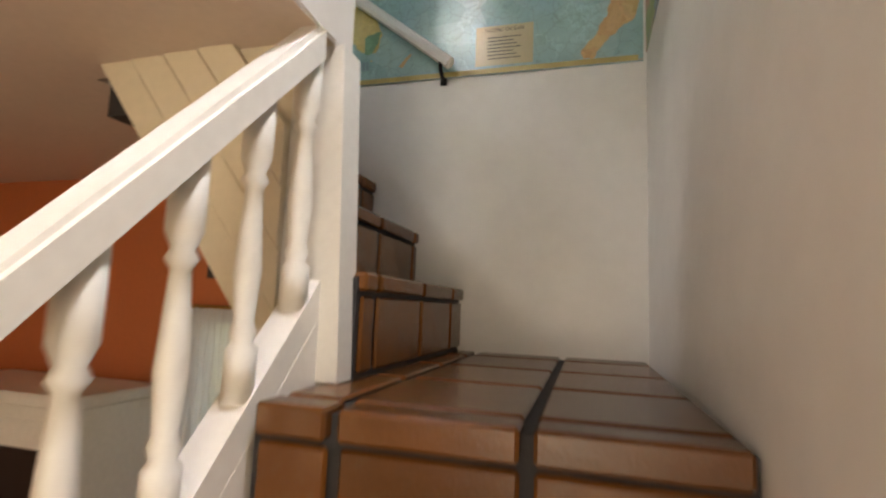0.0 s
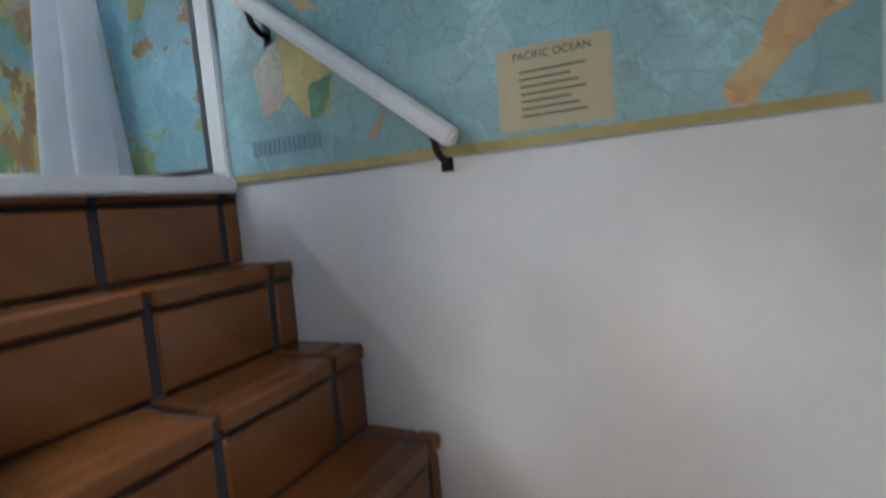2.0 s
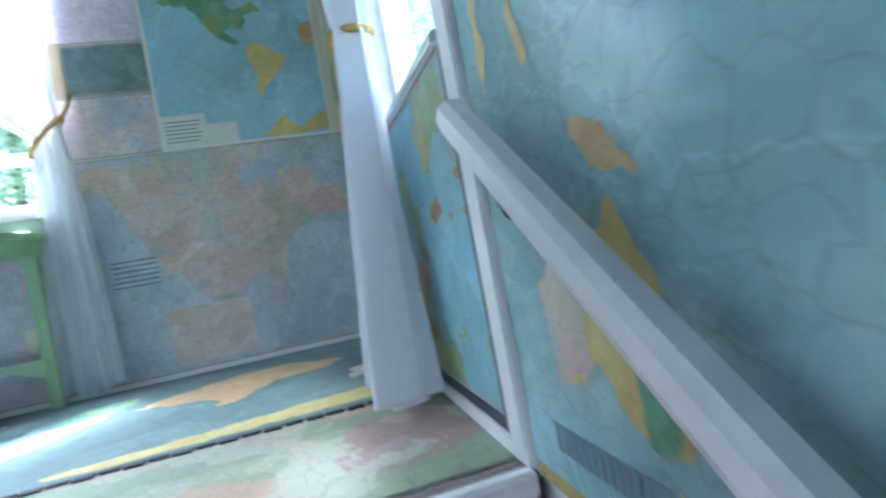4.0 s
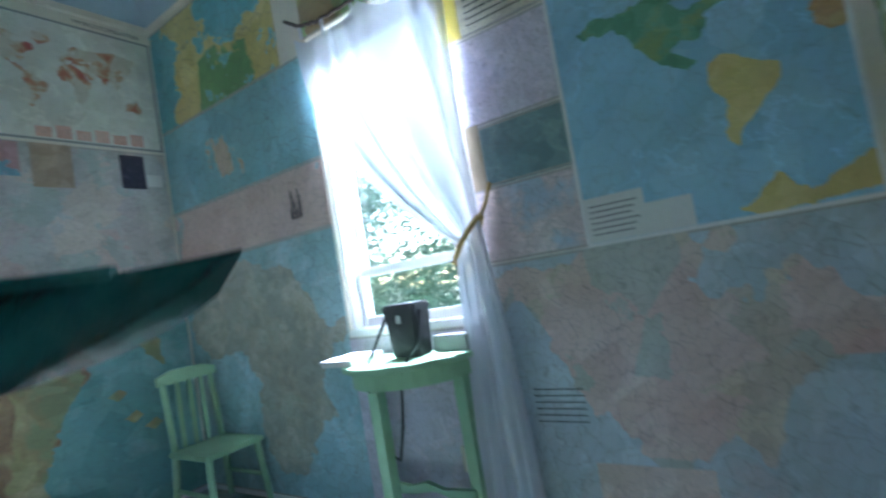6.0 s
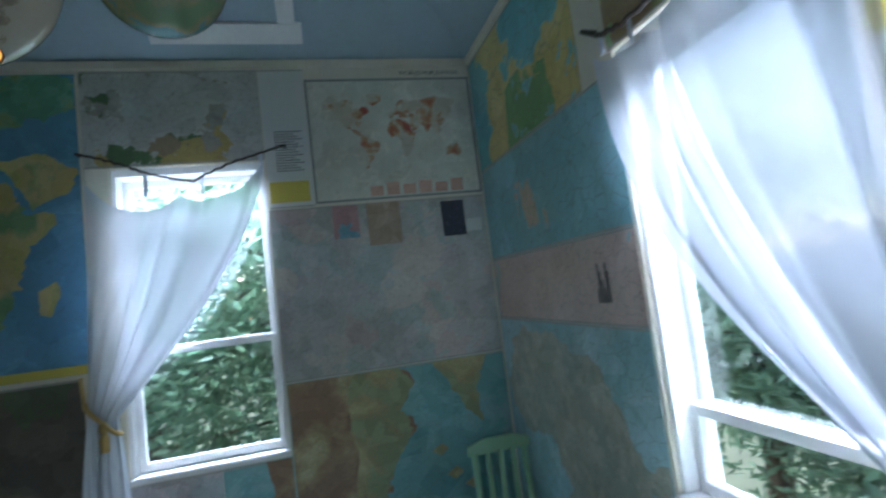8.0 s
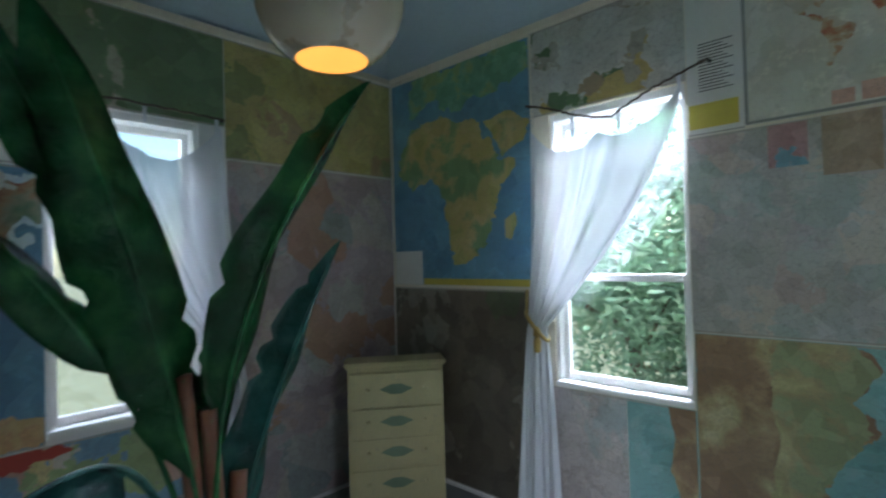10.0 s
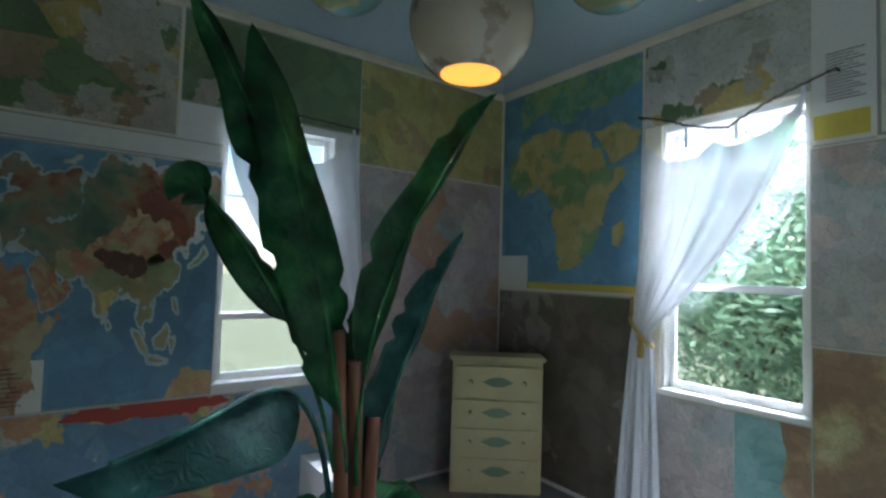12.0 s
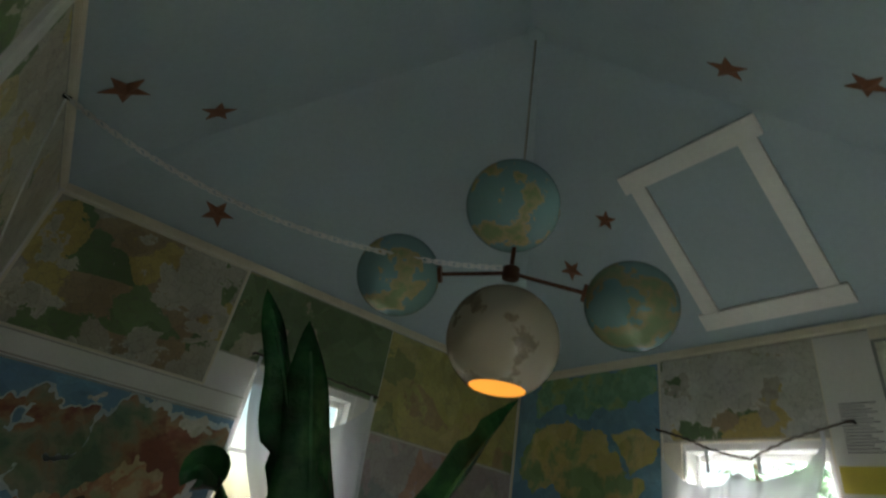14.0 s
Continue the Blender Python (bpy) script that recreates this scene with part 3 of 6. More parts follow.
cab = thing("white_cabinet", "white painted cabinet with a dark glazed door", "cabinet", at=(0.75, -0.3, GF))


def cpart(nm, bm, mat, parent=None):
    bm.transform(Matrix.Translation(-cab.location))
    return part(nm, bm, mat, parent or cab)


cpart("body", box((0.3, -0.45, GF), (1.17, -0.06, -1.385), 0.01), WHITE)
cpart("top", box((0.27, -0.48, -1.385), (1.2, -0.055, -1.34), 0.008), WHITE)
cd = cpart("door", box((0.4, -0.468, GF + 0.1), (1.12, -0.452, -1.44), 0.005), WHITE)
cpart("glass", box((0.48, -0.474, GF + 0.2), (1.06, -0.469, -1.54)), BLACK, cd)
cpart("handle", tube([(1.1, -0.47, -1.6), (1.1, -0.5, -1.6), (1.1, -0.5, -1.75), (1.1, -0.47, -1.75)], 0.006, 8), STEEL, cd)

# ---- handrail on the map wall ----
wr = thing("wall_handrail", "white painted wooden handrail on black iron brackets", "handrail", at=(2.1, -0.06, 0.3))
h0, h1 = Vector((2.465, -0.058, 0.026)), Vector((1.8, -0.058, 0.542))
d = (h1 - h0).normalized()
up = Vector((0, -1, 0)).cross(d)
bm = bmesh.new()
sec = [(-0.016, -0.023), (0.016, -0.023), (0.023, -0.008), (0.021, 0.011), (0.011, 0.021), (-0.011, 0.021), (-0.021, 0.011), (-0.023, -0.008)]
rings = [[bm.verts.new(p + Vector((0, -1, 0)) * a + up * (-b if up.z < 0 else b)) for a, b in sec] for p in (h0, h1)]
for k in range(8):
    bm.faces.new((rings[0][k], rings[0][(k + 1) % 8], rings[1][(k + 1) % 8], rings[1][k]))
ends = [bm.faces.new(rings[0][::-1]), bm.faces.new(rings[1])]
bmesh.ops.bevel(bm, geom=[e for f in ends for e in f.edges], offset=0.008, segments=2, affect="EDGES")
bm.transform(Matrix.Translation(-wr.location))
part("rail", bm, WHITE, wr)
for f in (0.07, 0.8):
    p = h0.lerp(h1, f)
    b = tube([(p.x, -0.003, p.z - 0.075), (p.x, -0.03, p.z - 0.072), (p.x, -0.055, p.z - 0.055), (p.x, -0.065, p.z - 0.024)], 0.008)
    add_box(b, (p.x - 0.014, -0.006, p.z - 0.1), (p.x + 0.014, -0.001, p.z - 0.04))
    b.transform(Matrix.Translation(-wr.location))
    part("bracket", b, IRON, wr)

# ---- printed maps ----
AFRICA = [(-17, 21), (-16, 12), (-8, 4), (4, 6), (9, 3), (9, -1), (13, -6), (12, -17), (15, -28), (19, -35), (27, -33), (33, -26), (36, -19), (41, -15), (39, -5), (46, 4), (51, 11), (43, 11), (37, 20), (32, 30), (20, 32), (10, 36), (-2, 35), (-9, 32)]
SAMERICA = [(-77, 8), (-71, 12), (-62, 10), (-50, 1), (-36, -6), (-39, -17), (-48, -26), (-57, -36), (-64, -42), (-68, -53), (-74, -48), (-71, -30), (-70, -18), (-80, -6)]
NAMERICA = [(-165, 66), (-140, 70), (-115, 70), (-95, 72), (-82, 68), (-93, 60), (-80, 53), (-65, 60), (-54, 50), (-68, 44), (-76, 35), (-81, 26), (-90, 30), (-97, 24), (-90, 18), (-80, 9), (-90, 13), (-105, 20), (-117, 33), (-125, 45), (-135, 58), (-155, 58)]
EUROPE = [(-9, 37), (-9, 43), (-2, 43), (-1, 46), (-5, 48), (2, 51), (5, 53), (8, 57), (12, 54), (20, 55), (23, 59), (30, 60), (22, 60), (25, 65), (17, 62), (17, 57), (13, 55), (8, 58), (5, 61), (14, 67), (25, 71), (40, 67), (33, 66), (44, 68), (60, 69), (60, 50), (40, 47), (30, 46), (28, 41), (24, 38), (22, 36), (19, 42), (13, 45), (18, 40), (16, 38), (12, 42), (4, 43), (0, 39), (-5, 36)]
ASIA_N = [(60, 69), (68, 68), (72, 72), (80, 73), (100, 76), (113, 74), (130, 71), (140, 72), (150, 70), (150, 60), (142, 59), (137, 54), (141, 52), (135, 44), (130, 42), (127, 39), (129, 36), (126, 35), (125, 39), (121, 40), (118, 38), (122, 37), (120, 34), (100, 32), (60, 34), (48, 30), (40, 37), (36, 37), (27, 37), (28, 41), (40, 42), (40, 47), (50, 45), (59, 50)]
ASIA_S = [(48, 31), (52, 28), (57, 26), (67, 25), (72, 21), (73, 17), (77, 8), (80, 10), (80, 15), (87, 21), (91, 22), (97, 16), (98, 9), (100, 6), (103, 2), (101, 13), (105, 9), (109, 13), (106, 20), (110, 21), (117, 24), (122, 30), (120, 36), (100, 37), (60, 38)]
ARABIA = [(35, 29), (40, 21), (43, 13), (52, 16), (59, 22), (56, 26), (51, 25), (48, 31), (40, 35)]
AUSTRALIA = [(114, -22), (122, -17), (131, -12), (137, -15), (142, -11), (147, -19), (153, -27), (149, -38), (140, -37), (131, -31), (116, -35)]
GREENLAND = [(-55, 82), (-25, 82), (-22, 70), (-44, 60), (-54, 68)]
ISLES = [(95, 5), (105, -6), (117, -9), (120, 0), (128, -2), (125, 8), (115, 5), (108, 2)]


EDGE = surface("worn_paper_edge", (0.45, 0.42, 0.36), 0.7, 0.4, 14, 80, 0.2, spots=(0.25, 0.22, 0.18))


def map_sheet(wall, left, right, z0, z1, mat, label, layer=1, frame_mat=None, name="wall_map"):
    """A paper map, left and right as seen from the room."""
    c = wpos(wall, (left + right) / 2, (z0 + z1) / 2, 0.003 * layer)
    ob = thing(name, label, "map", at=c)
    bm = wbox(wall, min(left, right), max(left, right), z0, z1, 0.0005, 0.003 * layer)
    bm.transform(Matrix.Translation(-ob.location))
    part("sheet", bm, mat, ob)
    if frame_mat:
        e = 0.012
        lo, hi = min(left, right), max(left, right)
        fr = bmesh.new()
        for q in ((lo, hi, z0, z0 + e), (lo, hi, z1 - e, z1), (lo, lo + e, z0 + e, z1 - e), (hi - e, hi, z0 + e, z1 - e)):
            a, b = wpos(wall, q[0], q[2], 0.003 * layer), wpos(wall, q[1], q[3], 0.003 * layer + 0.0035)
            add_box(fr, [min(p, r) for p, r in zip(a, b)], [max(p, r) for p, r in zip(a, b)])
        fr.transform(Matrix.Translation(-ob.location))
        part("border", fr, frame_mat, ob)
    ob["sheet"] = [left, right, z0, z1, layer * 0.003]
    if wall != "F" and not frame_mat:
        for za in (z0 + 0.002, z1 - 0.009):
            patch((ob, wall), left, right, za, za + 0.007, EDGE, "edge_strip", 0.0008)
    return ob, wall


def inside_depth(poly, px, py):
    """Signed distance from points to an outline, positive inside."""
    p = np.array(poly, float)
    q = np.roll(p, -1, axis=0)
    best = np.full(px.shape, 1e9)
    odd = np.zeros(px.shape, bool)
    for (ax, ay), (bx, by) in zip(p, q):
        dx, dy = bx - ax, by - ay
        t = np.clip(((px - ax) * dx + (py - ay) * dy) / (dx * dx + dy * dy + 1e-9), 0, 1)
        best = np.minimum(best, np.hypot(px - ax - t * dx, py - ay - t * dy))
        cross = (ay > py) != (by > py)
        odd ^= cross & (px < dx * (py - ay) / (dy + (1e-9 if dy == 0 else 0)) + ax)
    return np.where(odd, best, -best)


def land(sheet, outline, lon, lat, mat, name="landmass", seed=1, rough=1.0, lift=0.0012, grow=0.0):
    """A printed land on a sheet, whose edges stand for the degrees lon (left, right) and lat (bottom, top)."""
    ob, wall = sheet
    left, right, z0, z1, dep = ob["sheet"]
    e = 0.003
    nu = max(20, min(150, int(abs(right - left) / 0.0085)))
    nz = max(20, min(150, int((z1 - z0) / 0.0085)))
    us, zs = np.linspace(left + math.copysign(e, right - left), right - math.copysign(e, right - left), nu), np.linspace(z0 + e, z1 - e, nz)
    U, Z = np.meshgrid(us, zs)
    X = lon[0] + (U - left) / (right - left) * (lon[1] - lon[0])
    Y = lat[0] + (Z - z0) / (z1 - z0) * (lat[1] - lat[0])
    size = max(max(p[0] for p in outline) - min(p[0] for p in outline), 10) * rough
    f = inside_depth(outline, X, Y) + grow * size
    for a in range(nz):
        for b in range(nu):
            if abs(f[a, b]) < size * 0.12:
                q = Vector((X[a, b] / size * 7, Y[a, b] / size * 7, seed * 3.7))
                f[a, b] += size * (0.045 * noise.noise(q) + 0.03 * noise.noise(q * 2.7) + 0.018 * noise.noise(q * 6.1))
    verts, faces, memo = [], [], {}

    def vert(key, u, z):
        if key not in memo:
            memo[key] = len(verts)
            verts.append(Vector(wpos(wall, u, z, dep + lift)) - ob.location)
        return memo[key]
    for a in range(nz - 1):
        for b in range(nu - 1):
            cs = ((a, b), (a, b + 1), (a + 1, b + 1), (a + 1, b))
            v = [f[c] for c in cs]
            if max(v) <= 0:
                continue
            loop = []
            for k in range(4):
                c, d = cs[k], cs[(k + 1) % 4]
                if f[c] > 0:
                    loop.append(vert(c, us[c[1]], zs[c[0]]))
                if (f[c] > 0) != (f[d] > 0):
                    t = f[c] / (f[c] - f[d])
                    key = (min(c, d), max(c, d))
                    loop.append(vert(key, us[c[1]] + (us[d[1]] - us[c[1]]) * t, zs[c[0]] + (zs[d[0]] - zs[c[0]]) * t))
            if len(loop) > 2:
                faces.append(loop)
    root = list(range(len(verts)))

    def find(k):
        while root[k] != k:
            root[k] = root[root[k]]
            k = root[k]
        return k
    for loop in faces:
        for k in loop[1:]:
            root[find(k)] = find(loop[0])
    size_of = collections.Counter(find(loop[0]) for loop in faces)
    main = size_of.most_common(1)[0][0] if size_of else None
    faces = [loop for loop in faces if find(loop[0]) == main]
    kept = sorted({k for loop in faces for k in loop})
    where = {k: i for i, k in enumerate(kept)}
    me = bpy.data.meshes.new(name)
    me.from_pydata([tuple(verts[k]) for k in kept], [], [[where[k] for k in loop] for loop in faces])
    me.materials.append(mat)
    o = new(name, me)
    o.parent = ob
    return o


def patch(sheet, left, right, z0, z1, mat, name="panel", up=0.0015):
    ob, wall = sheet
    dep = ob["sheet"][4]
    bm = wbox(wall, min(left, right), max(left, right), z0, z1, dep, dep + up)
    bm.transform(Matrix.Translation(-ob.location))
    return part(name, bm, mat, ob)


def words(sheet, text, u, z, size, mat=None, name="lettering"):
    ob, wall = sheet
    cu = bpy.data.curves.new(name, "FONT")
    cu.body, cu.size, cu.align_x, cu.align_y = text, size, "CENTER", "CENTER"
    tmp = new(name, cu)
    me = bpy.data.meshes.new_from_object(tmp.evaluated_get(bpy.context.evaluated_depsgraph_get()))
    bpy.data.objects.remove(tmp)
    me.materials.append(mat or INK)
    o = new(name, me)
    o.parent = ob
    dep = ob["sheet"][4] + 0.003
    ex = {"A": Vector((0, 1, 0)), "B": Vector((-1, 0, 0)), "C": Vector((0, -1, 0)), "N": Vector((1, 0, 0))}[wall]
    ez = Vector((0, 0, 1))
    m = Matrix((ex, ez, ex.cross(ez))).transposed().to_4x4()
    m.translation = Vector(wpos(wall, u, z, dep)) - ob.location
    o.matrix_basis = m
    return o


SEA, PALESEA, TEAL, DEEP = (0.2, 0.42, 0.52), (0.36, 0.5, 0.53), (0.1, 0.37, 0.38), (0.04, 0.2, 0.38)
PINK, BUFF, LAV = (0.5, 0.38, 0.36), (0.55, 0.5, 0.36), (0.47, 0.43, 0.52)
GRN, YEL, BRN, ORG, GRY = (0.14, 0.27, 0.12), (0.5, 0.42, 0.08), (0.28, 0.15, 0.06), (0.45, 0.22, 0.06), (0.36, 0.37, 0.36)
L_YEL = map_print("land_yellow", (0.5, 0.4, 0.08), [(0.5, 0.42, 0.07), (0.55, 0.44, 0.1)], 6, 0.5, 3, 0.15)
L_GRN = map_print("land_green", (0.08, 0.3, 0.16), [(0.1, 0.35, 0.2), (0.2, 0.35, 0.1)], 6, 0.5, 4, 0.15)
L_ORG = map_print("land_orange", (0.5, 0.3, 0.1), [(0.48, 0.26, 0.1), (0.5, 0.36, 0.12)], 6, 0.5, 5, 0.15)
L_AFR = map_print("land_olive_yellow", (0.36, 0.34, 0.06), [(0.42, 0.36, 0.06), (0.46, 0.37, 0.1), (0.14, 0.3, 0.1)], 3, 0.45, 6, 0.12)
L_REL = map_print("land_relief", (0.06, 0.16, 0.09), [(0.08, 0.18, 0.09), (0.2, 0.23, 0.14), (0.3, 0.16, 0.06), (0.22, 0.05, 0.02)], 3.2, 0.36, 7, 0.12)
L_PALE = map_print("land_pale_relief", (0.33, 0.37, 0.29), [(0.38, 0.4, 0.32), (0.35, 0.35, 0.26), (0.29, 0.32, 0.26)], 7, 0.4, 8, 0.5)
L_SAND = map_print("land_sand", (0.38, 0.34, 0.12), [(0.4, 0.36, 0.12), (0.36, 0.27, 0.1), (0.26, 0.3, 0.12)], 4, 0.42, 9.5, 0.25)
L_BRN = map_print("land_brown", (0.4, 0.34, 0.15), [(0.42, 0.35, 0.14), (0.36, 0.22, 0.09), (0.28, 0.15, 0.07)], 3.4, 0.4, 9, 0.3)
L_RED = map_print("land_red_dots", (0.46, 0.42, 0.32), [(0.45, 0.36, 0.2), (0.45, 0.15, 0.05), (0.4, 0.05, 0.03)], 9, 0.5, 10, 0.1)
L_PINK = map_print("land_faded_pink", (0.46, 0.4, 0.4), [(0.48, 0.4, 0.38), (0.42, 0.4, 0.34)], 3, 0.3, 11, 0.35, palette=[(0.5, 0.38, 0.36), (0.46, 0.42, 0.33), (0.36, 0.4, 0.37), (0.52, 0.42, 0.38), (0.4, 0.36, 0.3)])
L_TIB = map_print("land_high_plateau", (0.1, 0.035, 0.02), [(0.14, 0.045, 0.02), (0.2, 0.07, 0.03)], 6, 0.5, 12, 0.2)
L_DES = map_print("land_desert", (0.4, 0.3, 0.14), [(0.36, 0.13, 0.05), (0.42, 0.18, 0.07), (0.4, 0.3, 0.15)], 6, 0.45, 13, 0.2)

# west wall
map_sheet("A", YB + 0.01, -2.12, 2.12, 2.75, map_print("fjord_map", (0.08, 0.4, 0.46), [(0.5, 0.4, 0.06), (0.55, 0.45, 0.1), (0.1, 0.3, 0.08)], 1.7, 0.5, 1.3, palette=[(0.5, 0.4, 0.06), (0.55, 0.45, 0.1), (0.12, 0.3, 0.08), (0.52, 0.42, 0.08)]), "teal map with a yellow and green coast, pinned in the corner")
map_sheet("A", YB + 0.01, -1.94, 1.62, 2.12, map_print("island_map", (0.14, 0.4, 0.46), [(0.45, 0.36, 0.22), (0.5, 0.38, 0.28)], 1.9, 0.58, 2.1), "faded turquoise map of islands beside the window")
s = map_sheet("A", YB + 0.01, -1.94, 1.3, 1.62, map_print("pink_island_map", (0.5, 0.36, 0.31), [(0.2, 0.42, 0.46), (0.5, 0.38, 0.3)], 2.6, 0.62, 3.7), "pink map sheet with printed bars of text")
for k in range(7):
    patch(s, -2.2 + 0.012 * k, -2.194 + 0.012 * k, 1.38, 1.43 + 0.03 * ((k * 3) % 4), INK, "print_bar")
s = map_sheet("A", YB + 0.01, -1.94, 0.02, 1.3, map_print("pale_atlas_sea", (0.24, 0.45, 0.5), [(0.3, 0.48, 0.52), (0.2, 0.42, 0.47)], 2.2, 0.5, 4.2), "large cracked pale relief map of a continent")
land(s, AFRICA, (-19, 50), (-41, 38), L_PALE, seed=3)
s = map_sheet("A", -1.94, -1.22, 0.02, 0.785, map_print("lavender_sheet", (0.47, 0.44, 0.55), [(0.5, 0.44, 0.53), (0.42, 0.42, 0.52)], 4, 0.5, 5.5), "faded lavender map below the window")
map_sheet("A", -1.94, -1.22, 2.175, 2.75, map_print("green_top_sheet", (0.2, 0.4, 0.12), [(0.4, 0.42, 0.1), (0.5, 0.45, 0.1)], 3, 0.5, 6.5, palette=[(0.34, 0.31, 0.05), (0.2, 0.24, 0.06), (0.36, 0.3, 0.07), (0.3, 0.2, 0.07), (0.38, 0.34, 0.06)]), "green and yellow map above the window")
map_sheet("A", -1.17, -0.79, 1.5, 1.83, map_print("lavender_roads", (0.46, 0.42, 0.5), [(0.5, 0.45, 0.52), (0.42, 0.4, 0.5)], 5, 0.5, 7.1, 0.5), "lavender street map beside the window")
s = map_sheet("A", -1.22, -0.79, 1.835, 2.75, map_print("cream_text_sheet", (0.55, 0.52, 0.4), [(0.58, 0.54, 0.42), (0.5, 0.48, 0.38)], 5, 0.5, 8.1, 0.5), "cream map sheet with fine print")
patch(s, -1.21, -1.12, 1.84, 2.12, YELLOWPAPER, "yellow_strip")
for k in range(9):
    patch(s, -1.09, -0.86 - 0.02 * (k % 4), 1.87 + 0.024 * k, 1.8745 + 0.024 * k, INK, "print_bar")
patch(map_sheet("A", -1.114, -0.78, 1.275, 1.495, map_print("dark_teal_sheet", (0.12, 0.25, 0.27), [(0.15, 0.3, 0.3), (0.1, 0.22, 0.25)], 5, 0.5, 9.1), "small dark teal map with a buff edge", layer=2), -1.172, -1.116, 1.27, 1.51, surface("buff_strip", (0.42, 0.33, 0.2), 0.6, 0.25, 8), "strip")
map_sheet("A", -1.22, -0.79, 1.0, 1.272, map_print("pink_water_sheet", (0.48, 0.4, 0.42), [(0.5, 0.4, 0.4), (0.3, 0.4, 0.5)], 3, 0.5, 10.1), "pink map sheet with blue lakes")
s = map_sheet("A", -0.795, -0.045, 0.995, 1.95, map_print("world_sea", (0.19, 0.46, 0.62), [(0.2, 0.47, 0.62), (0.18, 0.44, 0.6)], 2, 0.5, 11.1, 0.12), "bright blue political map of the world", layer=3, frame_mat=WHITE)
LON, LAT = (-183, 3), (-104, 135)
land(s, NAMERICA, LON, LAT, L_GRN, seed=5)
land(s, SAMERICA, LON, LAT, L_YEL, seed=6)
land(s, AFRICA, LON, LAT, L_ORG, seed=7)
land(s, GREENLAND, LON, LAT, L_ORG, seed=8)
land(s, [(-75, -96), (-60, -86), (-50, -78), (-30, -92), (-16, -80), (2, -74), (2, -96), (-60, -101)], LON, LAT, L_YEL, seed=9)
patch(s, -0.785, -0.6, 1.008, 1.15, PAPER, "legend")
patch(s, -0.6, -0.47, 1.008, 1.1, PAPER, "legend")
for k in range(6):
    patch(s, -0.77, -0.64 + 0.01 * (k % 3), 1.03 + 0.018 * k, 1.0335 + 0.018 * k, INK, "print_bar", 0.002)
s = map_sheet("A", -1.22, -0.012, 0.02, 0.997, map_print("faded_ocean", (0.32, 0.43, 0.5), [(0.3, 0.42, 0.48), (0.38, 0.42, 0.46)], 2.5, 0.55, 12.1, 0.3), "large faded pink and blue map of a continent", layer=1)
land(s, NAMERICA, (-150, -48), (5, 70), L_PINK, seed=11)
patch(s, -0.22, -0.03, 0.62, 0.68, map_print("pink_label", (0.5, 0.34, 0.32), [(0.52, 0.36, 0.34)], 5, 0.5, 2.2), "title_strip")
patch(s, -0.9, -0.55, 0.05, 0.3, map_print("buff_inset", (0.5, 0.42, 0.38), [(0.52, 0.44, 0.4)], 5, 0.5, 2.4), "inset")
for k in range(6):
    patch(s, -1.08, -0.9, 0.43 + 0.022 * k, 0.434 + 0.022 * k, INK, "print_bar")
map_sheet("A", -0.79, -0.012, 1.955, 2.75, map_print("upper_sheet", (0.42, 0.48, 0.4), [(0.45, 0.4, 0.2), (0.3, 0.4, 0.2)], 3, 0.5, 13.1, palette=[(0.4, 0.37, 0.28), (0.45, 0.36, 0.08), (0.12, 0.22, 0.07), (0.42, 0.4, 0.32), (0.4, 0.38, 0.3), (0.48, 0.4, 0.14)]), "old map sheet under the ceiling")

# south wall
s = map_sheet("B", XC - 0.012, 1.99, 1.295, 2.752, map_print("africa_sea", (0.05, 0.25, 0.42), [(0.06, 0.27, 0.44), (0.05, 0.24, 0.4)], 2, 0.5, 14.1, 0.12), "blue map of a yellow and green continent, in the corner", frame_mat=CREAM)
land(s, AFRICA, (-22, 58), (-46, 60), L_AFR, seed=13)
land(s, [(-10, 38), (0, 44), (8, 44), (14, 40), (22, 37), (28, 41), (40, 41), (57, 47), (57, 59), (-8, 59)], (-22, 58), (-46, 60), L_GRN, seed=14)
land(s, [(35, 29), (40, 20), (44, 12), (54, 17), (57, 24), (48, 31)], (-22, 58), (-46, 60), L_AFR, seed=15)
land(s, [(44, -16), (49, -13), (50, -17), (47, -25), (44, -24)], (-22, 58), (-46, 60), L_AFR, seed=16)
patch(s, XC - 0.024, 2.91, 1.308, 1.54, PAPER, "legend")
patch(s, 2.9, 2.0, 1.308, 1.35, YELLOWPAPER, "bottom_band")
map_sheet("B", XC - 0.012, 2.05, 0.02, 1.285, map_print("dark_geology", (0.1, 0.085, 0.06), [(0.12, 0.1, 0.07), (0.1, 0.13, 0.06), (0.2, 0.19, 0.15)], 2.5, 0.48, 15.1, palette=[(0.12, 0.1, 0.07), (0.1, 0.13, 0.06), (0.2, 0.19, 0.15), (0.14, 0.11, 0.08)]), "dark brown and green stained map behind the dresser")
s = map_sheet("B", 1.985, 1.165, 2.268, 2.75, map_print("small_maps", (0.4, 0.43, 0.4), [(0.45, 0.36, 0.1), (0.2, 0.3, 0.1), (0.5, 0.42, 0.16), (0.3, 0.3, 0.3)], 3.2, 0.53, 16.1, palette=[(0.33, 0.32, 0.27), (0.4, 0.3, 0.05), (0.07, 0.16, 0.05), (0.3, 0.28, 0.22), (0.1, 0.2, 0.06), (0.28, 0.2, 0.1)]), "strip of small grey, yellow and green maps above the window")
s = map_sheet("B", 1.16, 0.935, 2.005, 2.75, PAPER, "narrow printed legend sheet beside the window")
patch(s, 1.155, 0.955, 2.035, 2.145, YELLOWPAPER, "yellow_square")
